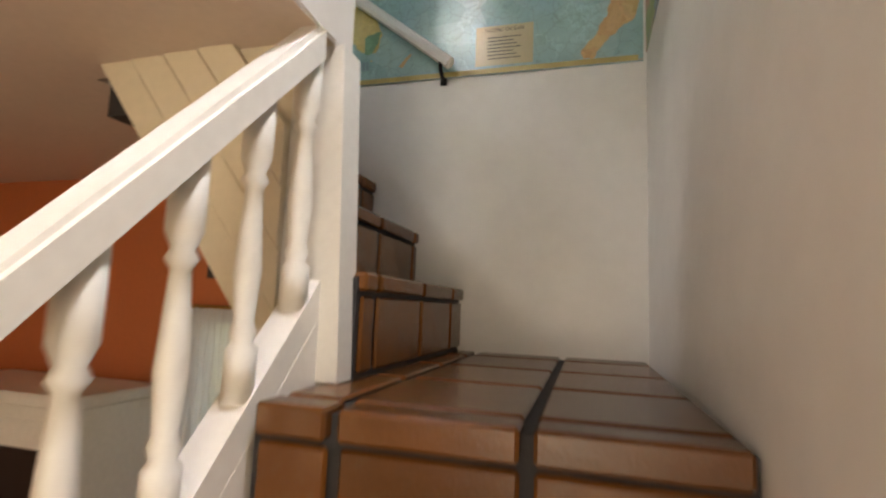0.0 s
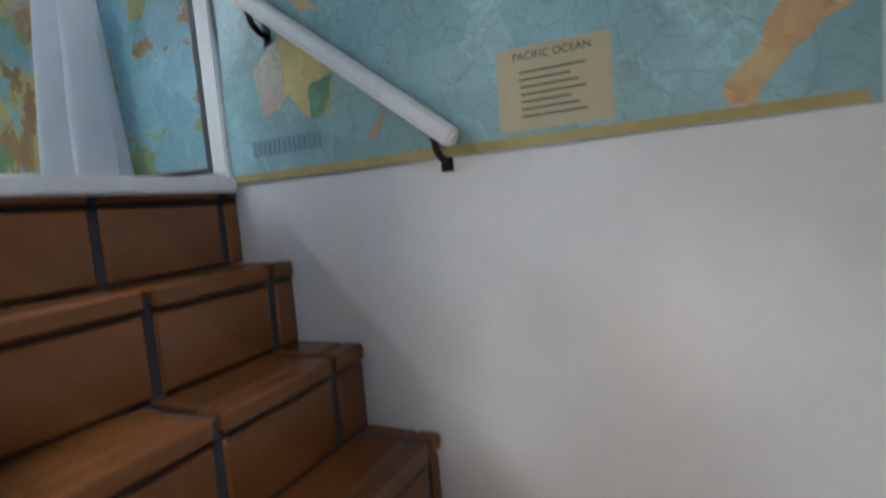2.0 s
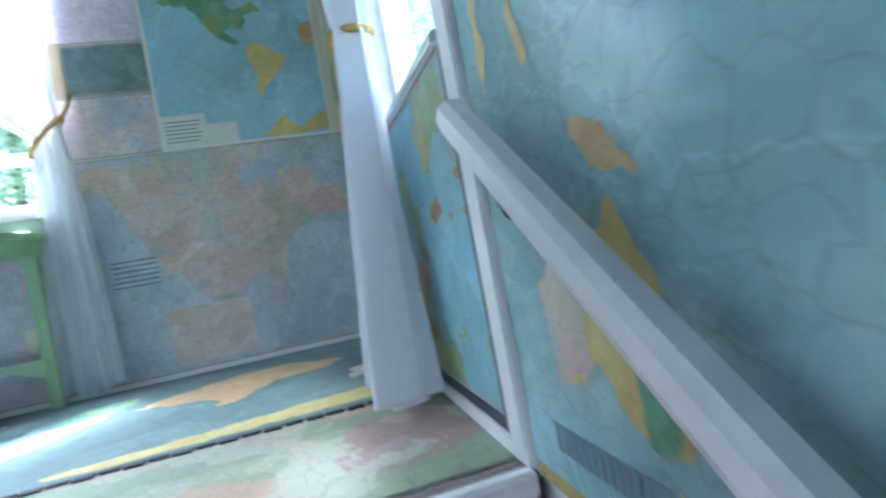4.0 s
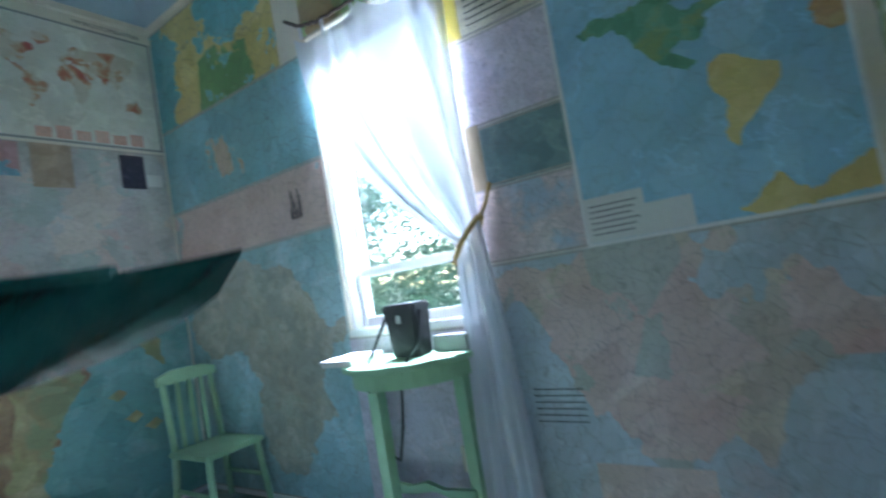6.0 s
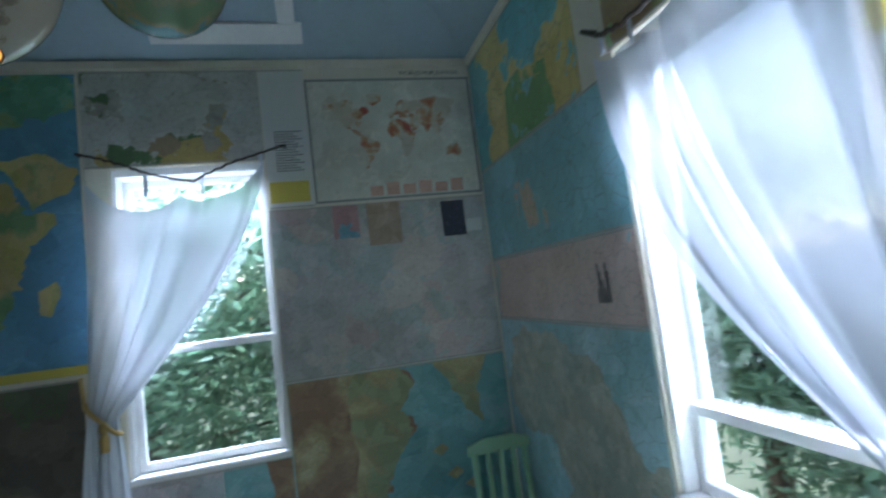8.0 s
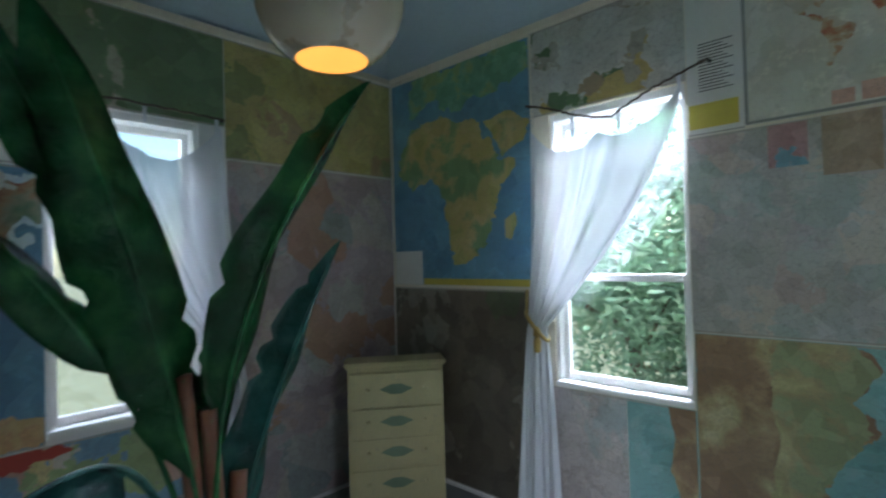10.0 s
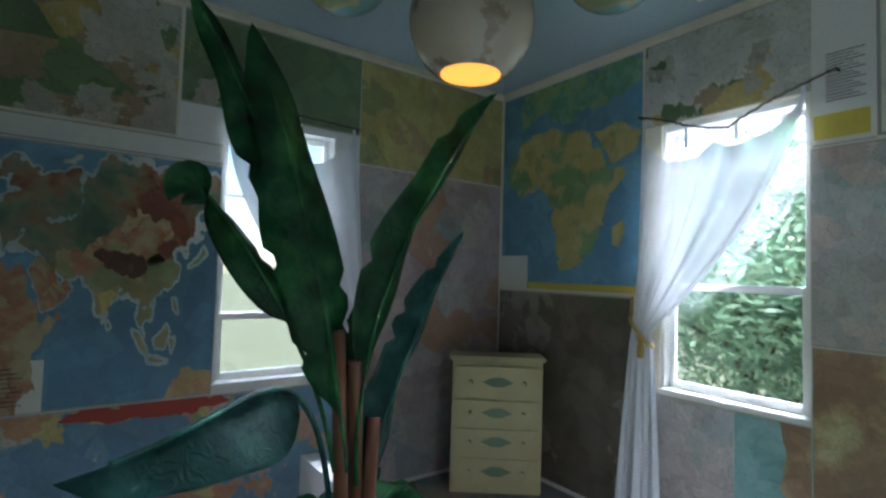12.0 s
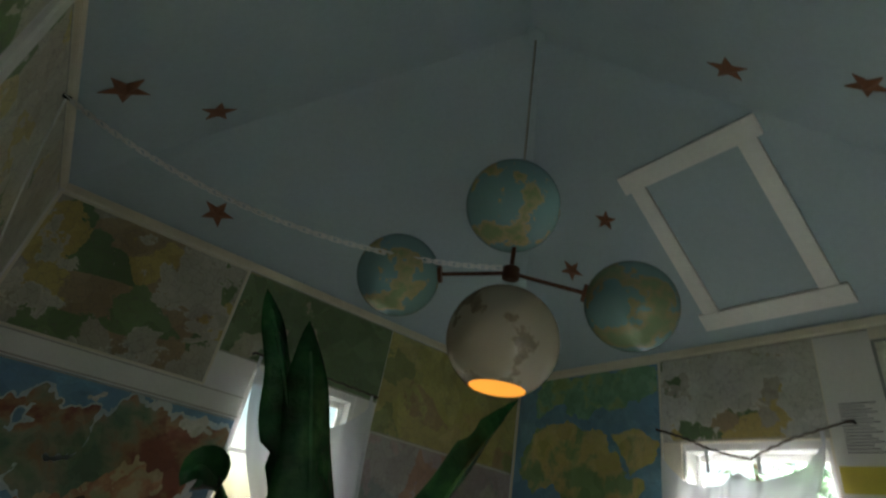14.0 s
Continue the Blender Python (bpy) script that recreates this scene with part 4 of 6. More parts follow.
for k in range(16):
    patch(s, 1.11, 0.97 + 0.02 * (k % 3), 2.2 + 0.014 * k, 2.204 + 0.014 * k, INK, "print_bar")
s = map_sheet("B", 0.932, 0.012, 2.015, 2.69, map_print("population_sheet", (0.52, 0.54, 0.47), [(0.54, 0.55, 0.48), (0.5, 0.52, 0.46)], 3, 0.5, 17.1, 0.08), "cream world population chart with red continents", layer=2, frame_mat=surface("grey_border", (0.3, 0.3, 0.28)))
LON, LAT = (-190, 190), (-105, 110)
for o, sd in ((NAMERICA, 1), (SAMERICA, 2), (AFRICA, 3), (EUROPE, 4), (ASIA_N, 7), (ASIA_S, 8), (ARABIA, 9), (AUSTRALIA, 5), (GREENLAND, 6)):
    land(s, o, LON, LAT, L_RED, seed=20 + sd)
words(s, "WORLD POPULATION", 0.24, 2.718, 0.034)
for k in range(6):
    patch(s, 0.64 - 0.09 * k, 0.57 - 0.09 * k, 2.035, 2.09 + 0.015 * (k % 2), map_print("pink_chart", (0.55, 0.28, 0.2), [(0.56, 0.3, 0.22)], 5, 0.5, k), "chart_block")
s = map_sheet("B", 1.168, 0.012, 1.122, 2.0, map_print("grey_city_map", (0.36, 0.36, 0.35), [(0.42, 0.34, 0.32), (0.34, 0.38, 0.37), (0.44, 0.38, 0.33)], 3.4, 0.47, 18.1, 0.3, palette=[(0.42, 0.33, 0.31), (0.36, 0.38, 0.37), (0.32, 0.38, 0.36), (0.45, 0.39, 0.34), (0.38, 0.35, 0.36)]), "large faded grey and pink map with pinned scraps")
patch(s, 0.855, 0.72, 1.82, 1.995, map_print("blue_scrap", (0.1, 0.3, 0.42), [(0.4, 0.2, 0.2)], 5, 0.5, 1), "scrap")
patch(s, 0.675, 0.495, 1.77, 2.0, map_print("brown_scrap", (0.34, 0.24, 0.15), [(0.36, 0.25, 0.15)], 5, 0.5, 2), "scrap")
patch(s, 0.264, 0.133, 1.782, 1.978, surface("dark_photo", (0.03, 0.03, 0.05), 0.35, 0.6, 8, 60, 0.0, spots=(0.12, 0.1, 0.13)), "photo")
patch(s, 0.13, 0.04, 1.8, 1.87, PAPER, "scrap")
bay = map_print("bay_sea", (0.1, 0.32, 0.33), [(0.12, 0.35, 0.36), (0.2, 0.4, 0.43)], 2, 0.55, 19.1, 0.15)
s = map_sheet("B", 1.49, 1.168, 0.02, 0.765, bay, "pale blue end of a coastal map below the window")
land(s, [(101, 101), (60, 101), (70, 80), (62, 60), (80, 40), (90, 12), (101, -1)], (0, 100), (0, 100), L_BRN, seed=31)
s = map_sheet("B", 1.166, 0.012, 0.02, 1.118, bay, "teal map with a broad yellow and brown coast beside the chair")
land(s, [(-1, -1), (-1, 101), (49, 101), (55, 92), (48, 80), (54, 70), (47, 62), (40, 48), (34, 30), (36, 16), (26, -1)], (0, 100), (0, 100), L_BRN, seed=32)
land(s, [(22, 30), (28, 62), (24, 84), (28, 101), (49, 101), (55, 92), (48, 80), (54, 70), (47, 62), (40, 48), (34, 30)], (0, 100), (0, 100), L_SAND, seed=35, lift=0.0022)
land(s, [(64, 101), (72, 88), (79, 74), (86, 68), (85, 84), (92, 101)], (0, 100), (0, 100), L_SAND, seed=36)
for c, d in ((60, 58), (66, 46), (74, 40)):
    land(s, [(c, d), (c + 5, d + 3), (c + 8, d), (c + 4, d - 3)], (0, 100), (0, 100), L_SAND, name="island", seed=c)
map_sheet("B", 2.045, 1.492, 0.02, 0.765, map_print("mauve_low", (0.36, 0.34, 0.36), [(0.4, 0.36, 0.36), (0.3, 0.36, 0.38)], 3, 0.5, 20.1), "faded mauve map below the window")

# east wall
map_sheet("C", -0.012, -1.015, 2.055, 2.75, map_print("polar_map", (0.36, 0.36, 0.3), [(0.38, 0.37, 0.3), (0.42, 0.33, 0.1), (0.1, 0.2, 0.05), (0.08, 0.16, 0.05)], 2.6, 0.46, 21.1, palette=[(0.33, 0.32, 0.27), (0.4, 0.3, 0.05), (0.07, 0.16, 0.05), (0.3, 0.28, 0.22), (0.1, 0.2, 0.06), (0.28, 0.2, 0.1)]), "old grey map with green and yellow lands", frame_mat=CREAM)
map_sheet("C", -1.02, -2.04, 2.25, 2.75, map_print("green_forest_map", (0.1, 0.2, 0.08), [(0.12, 0.22, 0.08), (0.3, 0.32, 0.24), (0.14, 0.2, 0.07)], 3, 0.5, 22.1, palette=[(0.12, 0.2, 0.07), (0.08, 0.16, 0.05), (0.34, 0.33, 0.24), (0.16, 0.23, 0.08), (0.3, 0.28, 0.1)]), "dark green and cream map above the window")
map_sheet("C", -2.045, YB + 0.012, 2.075, 2.75, map_print("olive_map", (0.3, 0.28, 0.06), [(0.32, 0.3, 0.06), (0.2, 0.24, 0.06), (0.36, 0.24, 0.08)], 2.8, 0.45, 23.1, palette=[(0.34, 0.31, 0.05), (0.2, 0.24, 0.06), (0.36, 0.3, 0.07), (0.3, 0.2, 0.07), (0.38, 0.34, 0.06)]), "olive and yellow map in the corner")
map_sheet("C", -2.05, YB + 0.012, 0.02, 2.07, map_print("pink_regions", (0.3, 0.24, 0.27), [(0.34, 0.26, 0.27), (0.28, 0.28, 0.28), (0.32, 0.17, 0.12), (0.16, 0.22, 0.24)], 2.4, 0.46, 24.1, palette=[(0.36, 0.27, 0.27), (0.3, 0.3, 0.3), (0.34, 0.18, 0.12), (0.34, 0.3, 0.27), (0.2, 0.25, 0.26), (0.3, 0.24, 0.27)]), "faded pink and mauve map behind the plant")
s = map_sheet("C", -0.012, -1.232, 0.72, 1.935, map_print("asia_sea", (0.05, 0.22, 0.38), [(0.06, 0.24, 0.4), (0.05, 0.21, 0.37)], 2, 0.5, 25.1, 0.1), "large blue wall map of a continent in green and brown relief", layer=2)
LON, LAT = (-30, 150), (-24.8, 78.5)
SHELF = map_print("pale_shelf_sea", (0.3, 0.46, 0.54), [(0.36, 0.5, 0.55), (0.42, 0.52, 0.54)], 5, 0.5, 14, 0.1)
ICE = map_print("pale_northern_coast", (0.5, 0.5, 0.46), [(0.46, 0.48, 0.44), (0.4, 0.42, 0.34)], 7, 0.5, 15, 0.2)
for k, o in enumerate((EUROPE, ASIA_N, ASIA_S, ARABIA)):
    land(s, o, LON, LAT, SHELF, seed=41 + k, grow=0.02, lift=0.0008, name="shelf")
    land(s, o, LON, LAT, (L_REL, L_REL, L_SAND, L_DES)[k], seed=41 + k, lift=0.0016)
land(s, AFRICA, LON, LAT, L_DES, seed=46, lift=0.0016)
land(s, [(44, 66), (60, 68), (80, 72), (113, 74), (140, 71), (148, 68), (140, 69), (110, 70), (80, 69), (60, 66)], LON, LAT, ICE, seed=50, lift=0.0024)
land(s, [(28, 39), (40, 41), (46, 40), (60, 38), (68, 40), (74, 42), (80, 44), (88, 50), (100, 53), (116, 52), (118, 44), (110, 38), (104, 32), (100, 24), (97, 27), (76, 32), (66, 28), (58, 28), (48, 33), (38, 37)], LON, LAT, L_DES, seed=48, lift=0.0024)
land(s, [(70, 36), (76, 38), (88, 37), (100, 36), (103, 31), (98, 27), (88, 27), (79, 30)], LON, LAT, L_TIB, seed=49, lift=0.0032)
land(s, [(76, 40), (84, 42), (92, 40), (84, 37.5)], LON, LAT, L_SAND, seed=60, lift=0.0032)
land(s, [(74, 20), (80, 22), (85, 21), (80, 15), (77, 10)], LON, LAT, L_YEL, seed=61, lift=0.0024)
for k, o in enumerate(([(109, 1), (113, 3), (117, 7), (119, 4), (116, -3), (110, -2)], [(95, 5), (99, 4), (104, -2), (106, -6), (101, -3)], [(105, -6), (112, -7), (118, -8.5), (112, -9), (106, -8)], [(120, 18), (122, 18), (124, 12), (121, 14)], [(119, 1), (123, 1), (121, -5), (120, -2)], [(130, 32), (136, 36), (140, 41), (142, 38), (136, 34)], [(80, 9), (82, 7), (80, 6)])):
    land(s, o, LON, LAT, SHELF, seed=70 + k, grow=0.12, lift=0.0008, name="shelf")
    land(s, o, LON, LAT, L_SAND if k < 5 else L_GRN, seed=70 + k, lift=0.0016, name="island")
land(s, [(122, -18), (127, -14), (132, -11), (137, -13), (150, -14), (150, -24), (118, -24)], LON, LAT, L_ORG, seed=47)
land(s, [(50, 72), (56, 71), (62, 76), (68, 77), (58, 75)], LON, LAT, ICE, seed=45)
patch(s, -0.02, -0.53, 0.725, 0.955, PAPER, "legend")
for k in range(9):
    patch(s, -0.06, -0.46 + 0.02 * (k % 3), 0.76 + 0.02 * k, 0.7635 + 0.02 * k, INK, "print_bar", 0.0022)
s = map_sheet("C", -0.012, -1.235, 1.94, 2.052, PAPER, "white map roller header", name="map_roller", layer=4)
s = map_sheet("C", -0.012, -2.045, 0.02, 0.715, map_print("ocean_strip", (0.08, 0.24, 0.38), [(0.42, 0.22, 0.08), (0.36, 0.36, 0.3), (0.2, 0.33, 0.1)], 3.0, 0.52, 26.1, palette=[(0.44, 0.2, 0.07), (0.4, 0.38, 0.3), (0.2, 0.32, 0.1), (0.45, 0.38, 0.1), (0.42, 0.24, 0.16)]), "strip of bright blue and orange maps under the window")
land(s, [(0, 0), (6, 4), (9, 2), (14, 8), (20, 4), (26, 1), (20, -1), (8, -1)], (-18, 50), (-34, 3), surface("red_profile", (0.4, 0.05, 0.03)), seed=47)

# north wall
s = map_sheet("N", 1.752, XC - 0.012, -0.008, 1.75, map_print("pacific_sea", (0.19, 0.42, 0.47), [(0.2, 0.44, 0.49), (0.17, 0.4, 0.46)], 2, 0.5, 27.1, 0.2, rough=0.16), "large glossy blue map of an ocean above the stairs", layer=2)
land(s, AUSTRALIA, (95, 318), (-54, 140), L_YEL, seed=51)
land(s, [(114, -22), (122, -17), (129, -14), (129, -32), (116, -35)], (95, 318), (-54.0, 140), L_PINK, name="landmass", seed=52, lift=0.0024)
land(s, [(166, -46), (173, -41), (178, -38), (175, -41), (169, -47)], (95, 318), (-54, 140), L_ORG, seed=53)
land(s, [(298, 2), (297, 5), (303, 12), (307, 20), (309, 30), (313, 45), (316, 62), (319, 80), (319, 25), (317, 17), (311, 13), (306, 8), (302, 2)], (175.2, 319.8), (-0.8, 175), L_ORG, seed=54)
land(s, [(141, -29), (153, -27), (150, -34), (146, -39), (141, -38)], (95, 318), (-54, 140), L_GRN, seed=58, lift=0.0024)
land(s, [(145, -41), (148, -41), (147, -44)], (95, 318), (-54, 140), L_YEL, seed=59)
land(s, [(104, 8), (108, 14), (108, 21), (117, 24), (122, 30), (120, 38), (128, 38), (140, 52), (158, 60), (150, 75), (104, 75)], (95, 318), (-54, 140), L_YEL, seed=55)
land(s, [(120, 15), (122, 18), (126, 8), (123, 7)], (95, 318), (-54, 140), L_YEL, seed=56)
land(s, [(131, -1), (141, -3), (150, -10), (141, -9)], (95, 318), (-54, 140), L_ORG, seed=57)
LGX0, LGX1 = 2.552, 2.787
patch(s, LGX0, LGX1, 0.028, 0.198, surface("legend_buff", (0.55, 0.48, 0.3), 0.2), "legend")
words(s, "PACIFIC OCEAN", (LGX0 + LGX1) / 2, 0.178, 0.022)
for k in range(7):
    patch(s, LGX0 + 0.05, LGX1 - 0.05 - 0.015 * (k % 3), 0.055 + 0.015 * k, 0.0585 + 0.015 * k, INK, "print_bar", 0.0025)
patch(s, 1.76, XC - 0.03, -0.004, 0.017, surface("ochre_band", (0.5, 0.4, 0.16), 0.25, 0.4, 12), "scale_band")
for k in range(14):
    patch(s, 1.84 + 0.017 * k, 1.852 + 0.017 * k, 0.06, 0.1, surface("faint_print", (0.2, 0.3, 0.34)), "print_bar")
map_sheet("N", 1.752, XC - 0.012, 1.755, 2.75, map_print("north_upper", (0.4, 0.4, 0.33), [(0.42, 0.4, 0.3), (0.4, 0.32, 0.1), (0.2, 0.26, 0.1)], 2.4, 0.5, 28.1, palette=[(0.4, 0.37, 0.28), (0.45, 0.36, 0.08), (0.12, 0.22, 0.07), (0.42, 0.4, 0.32), (0.4, 0.38, 0.3), (0.48, 0.4, 0.14)]), "old cream map with yellow lands above the stairs")
s = map_sheet("N", 0.012, 1.666, 0.05, 0.695, map_print("relief_coast", (0.13, 0.38, 0.47), [(0.1, 0.28, 0.14), (0.36, 0.36, 0.1), (0.36, 0.19, 0.06), (0.25, 0.12, 0.04)], 4.2, 0.5, 29.1, 0.3, palette=[(0.34, 0.18, 0.05), (0.1, 0.27, 0.12), (0.38, 0.36, 0.1), (0.3, 0.14, 0.04), (0.2, 0.32, 0.12)]), "blue, green and brown relief map in a dark frame", layer=2)
fr = bmesh.new()
add_box(fr, (0.3, -0.016, 0.036), (1.686, -0.004, 0.05))
add_box(fr, (1.668, -0.016, 0.05), (1.686, -0.004, 0.695))
tagged(part("trim_frame", fr, surface("dark_frame", (0.05, 0.055, 0.07), 0.4)), "thin dark frame round the relief map", "trim", kind="structure")
map_sheet("N", 0.012, 0.945, 0.7, 2.75, map_print("north_left", (0.3, 0.4, 0.42), [(0.2, 0.34, 0.16), (0.4, 0.34, 0.2), (0.36, 0.3, 0.2)], 2.4, 0.5, 30.1, palette=[(0.4, 0.37, 0.28), (0.45, 0.36, 0.08), (0.12, 0.22, 0.07), (0.42, 0.4, 0.32), (0.4, 0.38, 0.3), (0.48, 0.4, 0.14)]), "green and cream map beside the window")
map_sheet("N", 0.945, 1.675, 2.055, 2.75, map_print("north_above", (0.4, 0.38, 0.3), [(0.3, 0.34, 0.16), (0.42, 0.34, 0.14)], 2.4, 0.5, 31.1, palette=[(0.4, 0.37, 0.28), (0.45, 0.36, 0.08), (0.12, 0.22, 0.07), (0.42, 0.4, 0.32), (0.4, 0.38, 0.3), (0.48, 0.4, 0.14)]), "cream map above the window")
tagged(part("trim_post", box((1.69, -0.02, 0.02), (1.75, -0.0, 2.75), 0.004), WHITE), "narrow white upright strip between two maps", "trim", kind="structure")

# floor
s = map_sheet("F", 0.02, 1.16, -2.95, -0.02, map_print("floor_map_teal", (0.1, 0.19, 0.19), [(0.1, 0.2, 0.2), (0.09, 0.18, 0.18)], 2, 0.55, 32.1, 0.15, rough=0.62), "varnished teal world map pasted on the floor", name="floor_map")
map_sheet("F", 1.2, TOPX - 0.055, -2.95, -0.02, map_print("floor_map_green", (0.26, 0.3, 0.2), [(0.3, 0.32, 0.22), (0.36, 0.26, 0.16), (0.2, 0.28, 0.16), (0.28, 0.2, 0.14)], 2.4, 0.46, 33.1, 0.3, rough=0.62, palette=[(0.3, 0.32, 0.22), (0.36, 0.26, 0.16), (0.2, 0.28, 0.16), (0.3, 0.2, 0.16)]), "varnished green and pink map pasted on the floor", name="floor_map")
map_sheet("F", 0.02, TOPX - 0.055, YB + 0.02, -2.955, map_print("floor_map_south", (0.2, 0.28, 0.25), [(0.26, 0.28, 0.2), (0.3, 0.24, 0.15)], 2.4, 0.5, 34.1, 0.3, rough=0.62), "dark varnished map strip on the floor", name="floor_map")
map_sheet("F", TOPX - 0.05, XC - 0.02, YB + 0.02, WELL_S - 0.11, map_print("floor_map_dark", (0.1, 0.12, 0.12), [(0.14, 0.14, 0.1), (0.16, 0.12, 0.08)], 2.4, 0.5, 35.1, 0.3, rough=0.62), "dark varnished map on the floor by the dresser", name="floor_map")
map_sheet("F", TOPX - 0.05, WX - 0.11, WELL_S - 0.105, WY - 0.11, map_print("floor_map_mid", (0.14, 0.2, 0.22), [(0.2, 0.2, 0.14), (0.22, 0.18, 0.1)], 2.4, 0.5, 36.1, 0.3, rough=0.62), "dark varnished map on the floor under the plant", name="floor_map")
ob, _ = s
for k, (pts, mt) in enumerate((([(0.42, -0.2), (0.3, -0.45), (0.35, -0.7), (0.55, -0.95), (0.62, -0.7), (0.8, -0.6), (0.6, -0.45), (0.55, -0.25)], L_ORG),
                               ([(0.3, -0.95), (0.32, -1.15), (0.48, -1.2), (0.52, -1.0)], L_GRN), ([(0.52, -1.02), (0.66, -1.06), (0.95, -1.25), (0.8, -1.3), (0.55, -1.2)], L_YEL),
                               ([(0.62, -0.1), (0.72, -0.22), (0.85, -0.2), (0.78, -0.08)], L_PINK), ([(0.98, -0.1), (1.04, -0.5), (1.1, -0.95), (1.14, -0.9), (1.12, -0.1)], L_YEL),
                               ([(0.25, -1.4), (0.3, -1.75), (0.5, -1.9), (0.6, -1.5)], L_PINK))):
    big = [(x * 100, y * 100) for x, y in pts]
    land(s, big, (2, 116), (-295, -2), mt, seed=60 + k, rough=2.0)
f = bmesh.new()
for k in range(56):
    y = -0.06 - k * 0.05
    add_box(f, (1.165, y - 0.04, 0.001), (1.19 if k % 2 else 1.18, y, 0.006))
f.transform(Matrix.Translation(-ob.location))
part("checked_border", f, surface("border_ink", (0.04, 0.045, 0.045)), ob)

# ---- curtains ----


def curtain(wall, rod_u, z_top, tie_u, tie_z, foot, out, free, label, sag=(), pleats=9, seed=0, gather=0.13, full=1.0):
    """A thin curtain: rod_u from its hung edge to its free edge, gathered at the tie, with a tail to the floor."""
    rnd = random.Random(seed)
    ob = thing("curtain", label, "curtain", group="white curtains", at=wpos(wall, tie_u, foot[2], out))
    nu, nv = 90, 60
    bm = bmesh.new()
    grid = []
    ph = [rnd.uniform(0, math.tau) for _ in range(4)]
    for j in range(nv + 1):
        row = []
        v = j / nv
        z = z_top + (foot[2] - z_top) * v
        for i in range(nu + 1):
            s = i / nu
            zt = z_top
            if sag:
                x = s * (len(sag) - 1)
                k = min(int(x), len(sag) - 2)
                a = x - k
                zt = z_top - (sag[k] * (1 - a) + sag[k + 1] * a) - 0.035 * math.sin(math.pi * a)
            zz = zt + (foot[2] - zt) * v
            u_top = rod_u[0] + (rod_u[1] - rod_u[0]) * s
            amp = 0.022 * full
            if zz > tie_z:
                f = (zt - zz) / max(0.05, zt - tie_z)
                g = f ** (1.0 + free * s)
                u = u_top + (tie_u + (s - 0.5) * gather * (1 if rod_u[1] > rod_u[0] else -1) - u_top) * g
                amp *= 0.7 + 0.6 * math.sin(math.pi * f)
            else:
                f = (tie_z - zz) / max(0.05, tie_z - foot[2])
                spread = gather + (abs(foot[1] - foot[0]) - gather) * f ** 0.7
                mid = tie_u + ((foot[0] + foot[1]) / 2 - tie_u) * f ** 0.8
                u = mid + (s - 0.5) * spread * (1 if rod_u[1] > rod_u[0] else -1)
                amp *= 0.7 + 0.5 * f
                zz += 0.02 * math.sin(9 * s + ph[2]) * f
            dd = out + amp * (0.55 + 0.45 * math.sin(math.tau * 1.7 * s + ph[2])) * math.sin(math.tau * pleats * (s + 0.055 * math.sin(math.tau * 1.3 * s + ph[3])) + ph[0] + 1.1 * math.sin(3 * v + ph[1])) + 0.35 * amp * math.sin(math.tau * pleats * 0.43 * s + 5 * v * s + ph[1]) + 0.012 * math.sin(math.tau * 2.3 * s + 4 * v + ph[3])
            if zz < tie_z:
                dd += (foot[3] if len(foot) > 3 else 0) * ((tie_z - zz) / (tie_z - foot[2]))
            row.append(bm.verts.new(Vector(wpos(wall, u, zz, dd)) - ob.location))
        grid.append(row)
    for a, b in zip(grid, grid[1:]):
        for i in range(nu):
            bm.faces.new((a[i], a[i + 1], b[i + 1], b[i]))
    part("cloth", bm, CLOTH, ob, "thin white cotton", smooth=True)
    # gold cord round the gather
    sg = 1 if rod_u[0] > rod_u[1] else -1
    pts = []
    for k in range(17):
        a = math.tau * k / 16
        pts.append(Vector(wpos(wall, tie_u + sg * (gather * 0.46 + 0.008) * math.cos(a), tie_z + (0.075 if full < 2 else 0.03) * math.cos(a), out + (0.026 + 0.01 * full) * math.sin(a))) - ob.location)
    part("tie", tube(pts, 0.011, 8), GOLD, ob, "twisted gold cord")
    hook = Vector(wpos(wall, tie_u + sg * (gather * 0.5 + 0.035), tie_z + 0.19, 0.01)) - ob.location
    part("band", tube([hook, hook.lerp(pts[0], 0.5) + Vector((0, 0, -0.01)), pts[0]], 0.008, 8), GOLD, ob, "gold cord to the wall hook")
    return ob


def twig_rod(wall, pts, label, clips=(), r=0.008):
    ob = thing("curtain_rod", label, "curtain rod", group="curtain rods", at=wpos(wall, *pts[0][:2], 0.05))
    loc = [Vector(wpos(wall, u, z, d)) - ob.location for u, z, d in pts]
    fine = []
    for i in range(len(loc) - 1):
        for k in range(5):
            fine.append(loc[i].lerp(loc[i + 1], k / 5) + Vector((0, 0, 0.004 * math.sin(3 * (i * 5 + k)))))
    fine.append(loc[-1])
    part("rod", tube(fine, r, 8), DARKWOOD, ob)
    for e in (loc[0], loc[-1]):
        q = e + Vector((0, 0, 0))
        back = {"A": (-1, 0, 0), "B": (0, -1, 0), "C": (1, 0, 0), "N": (0, 1, 0)}[wall]
        part("bracket", rod_between(q, q + Vector(back) * 0.05), IRON, ob)
    for u, z, h in clips:
        bm = wbox(wall, u - 0.009, u + 0.009, z - h, z, 0.044, 0.05, 0.002)
        bm.transform(Matrix.Translation(-ob.location))
        part("loop", bm, CLOTH, ob, "cloth hanging loop")
    return ob


def rod_between(a, b, r=0.006):
    return rod(a, b, r, 8)


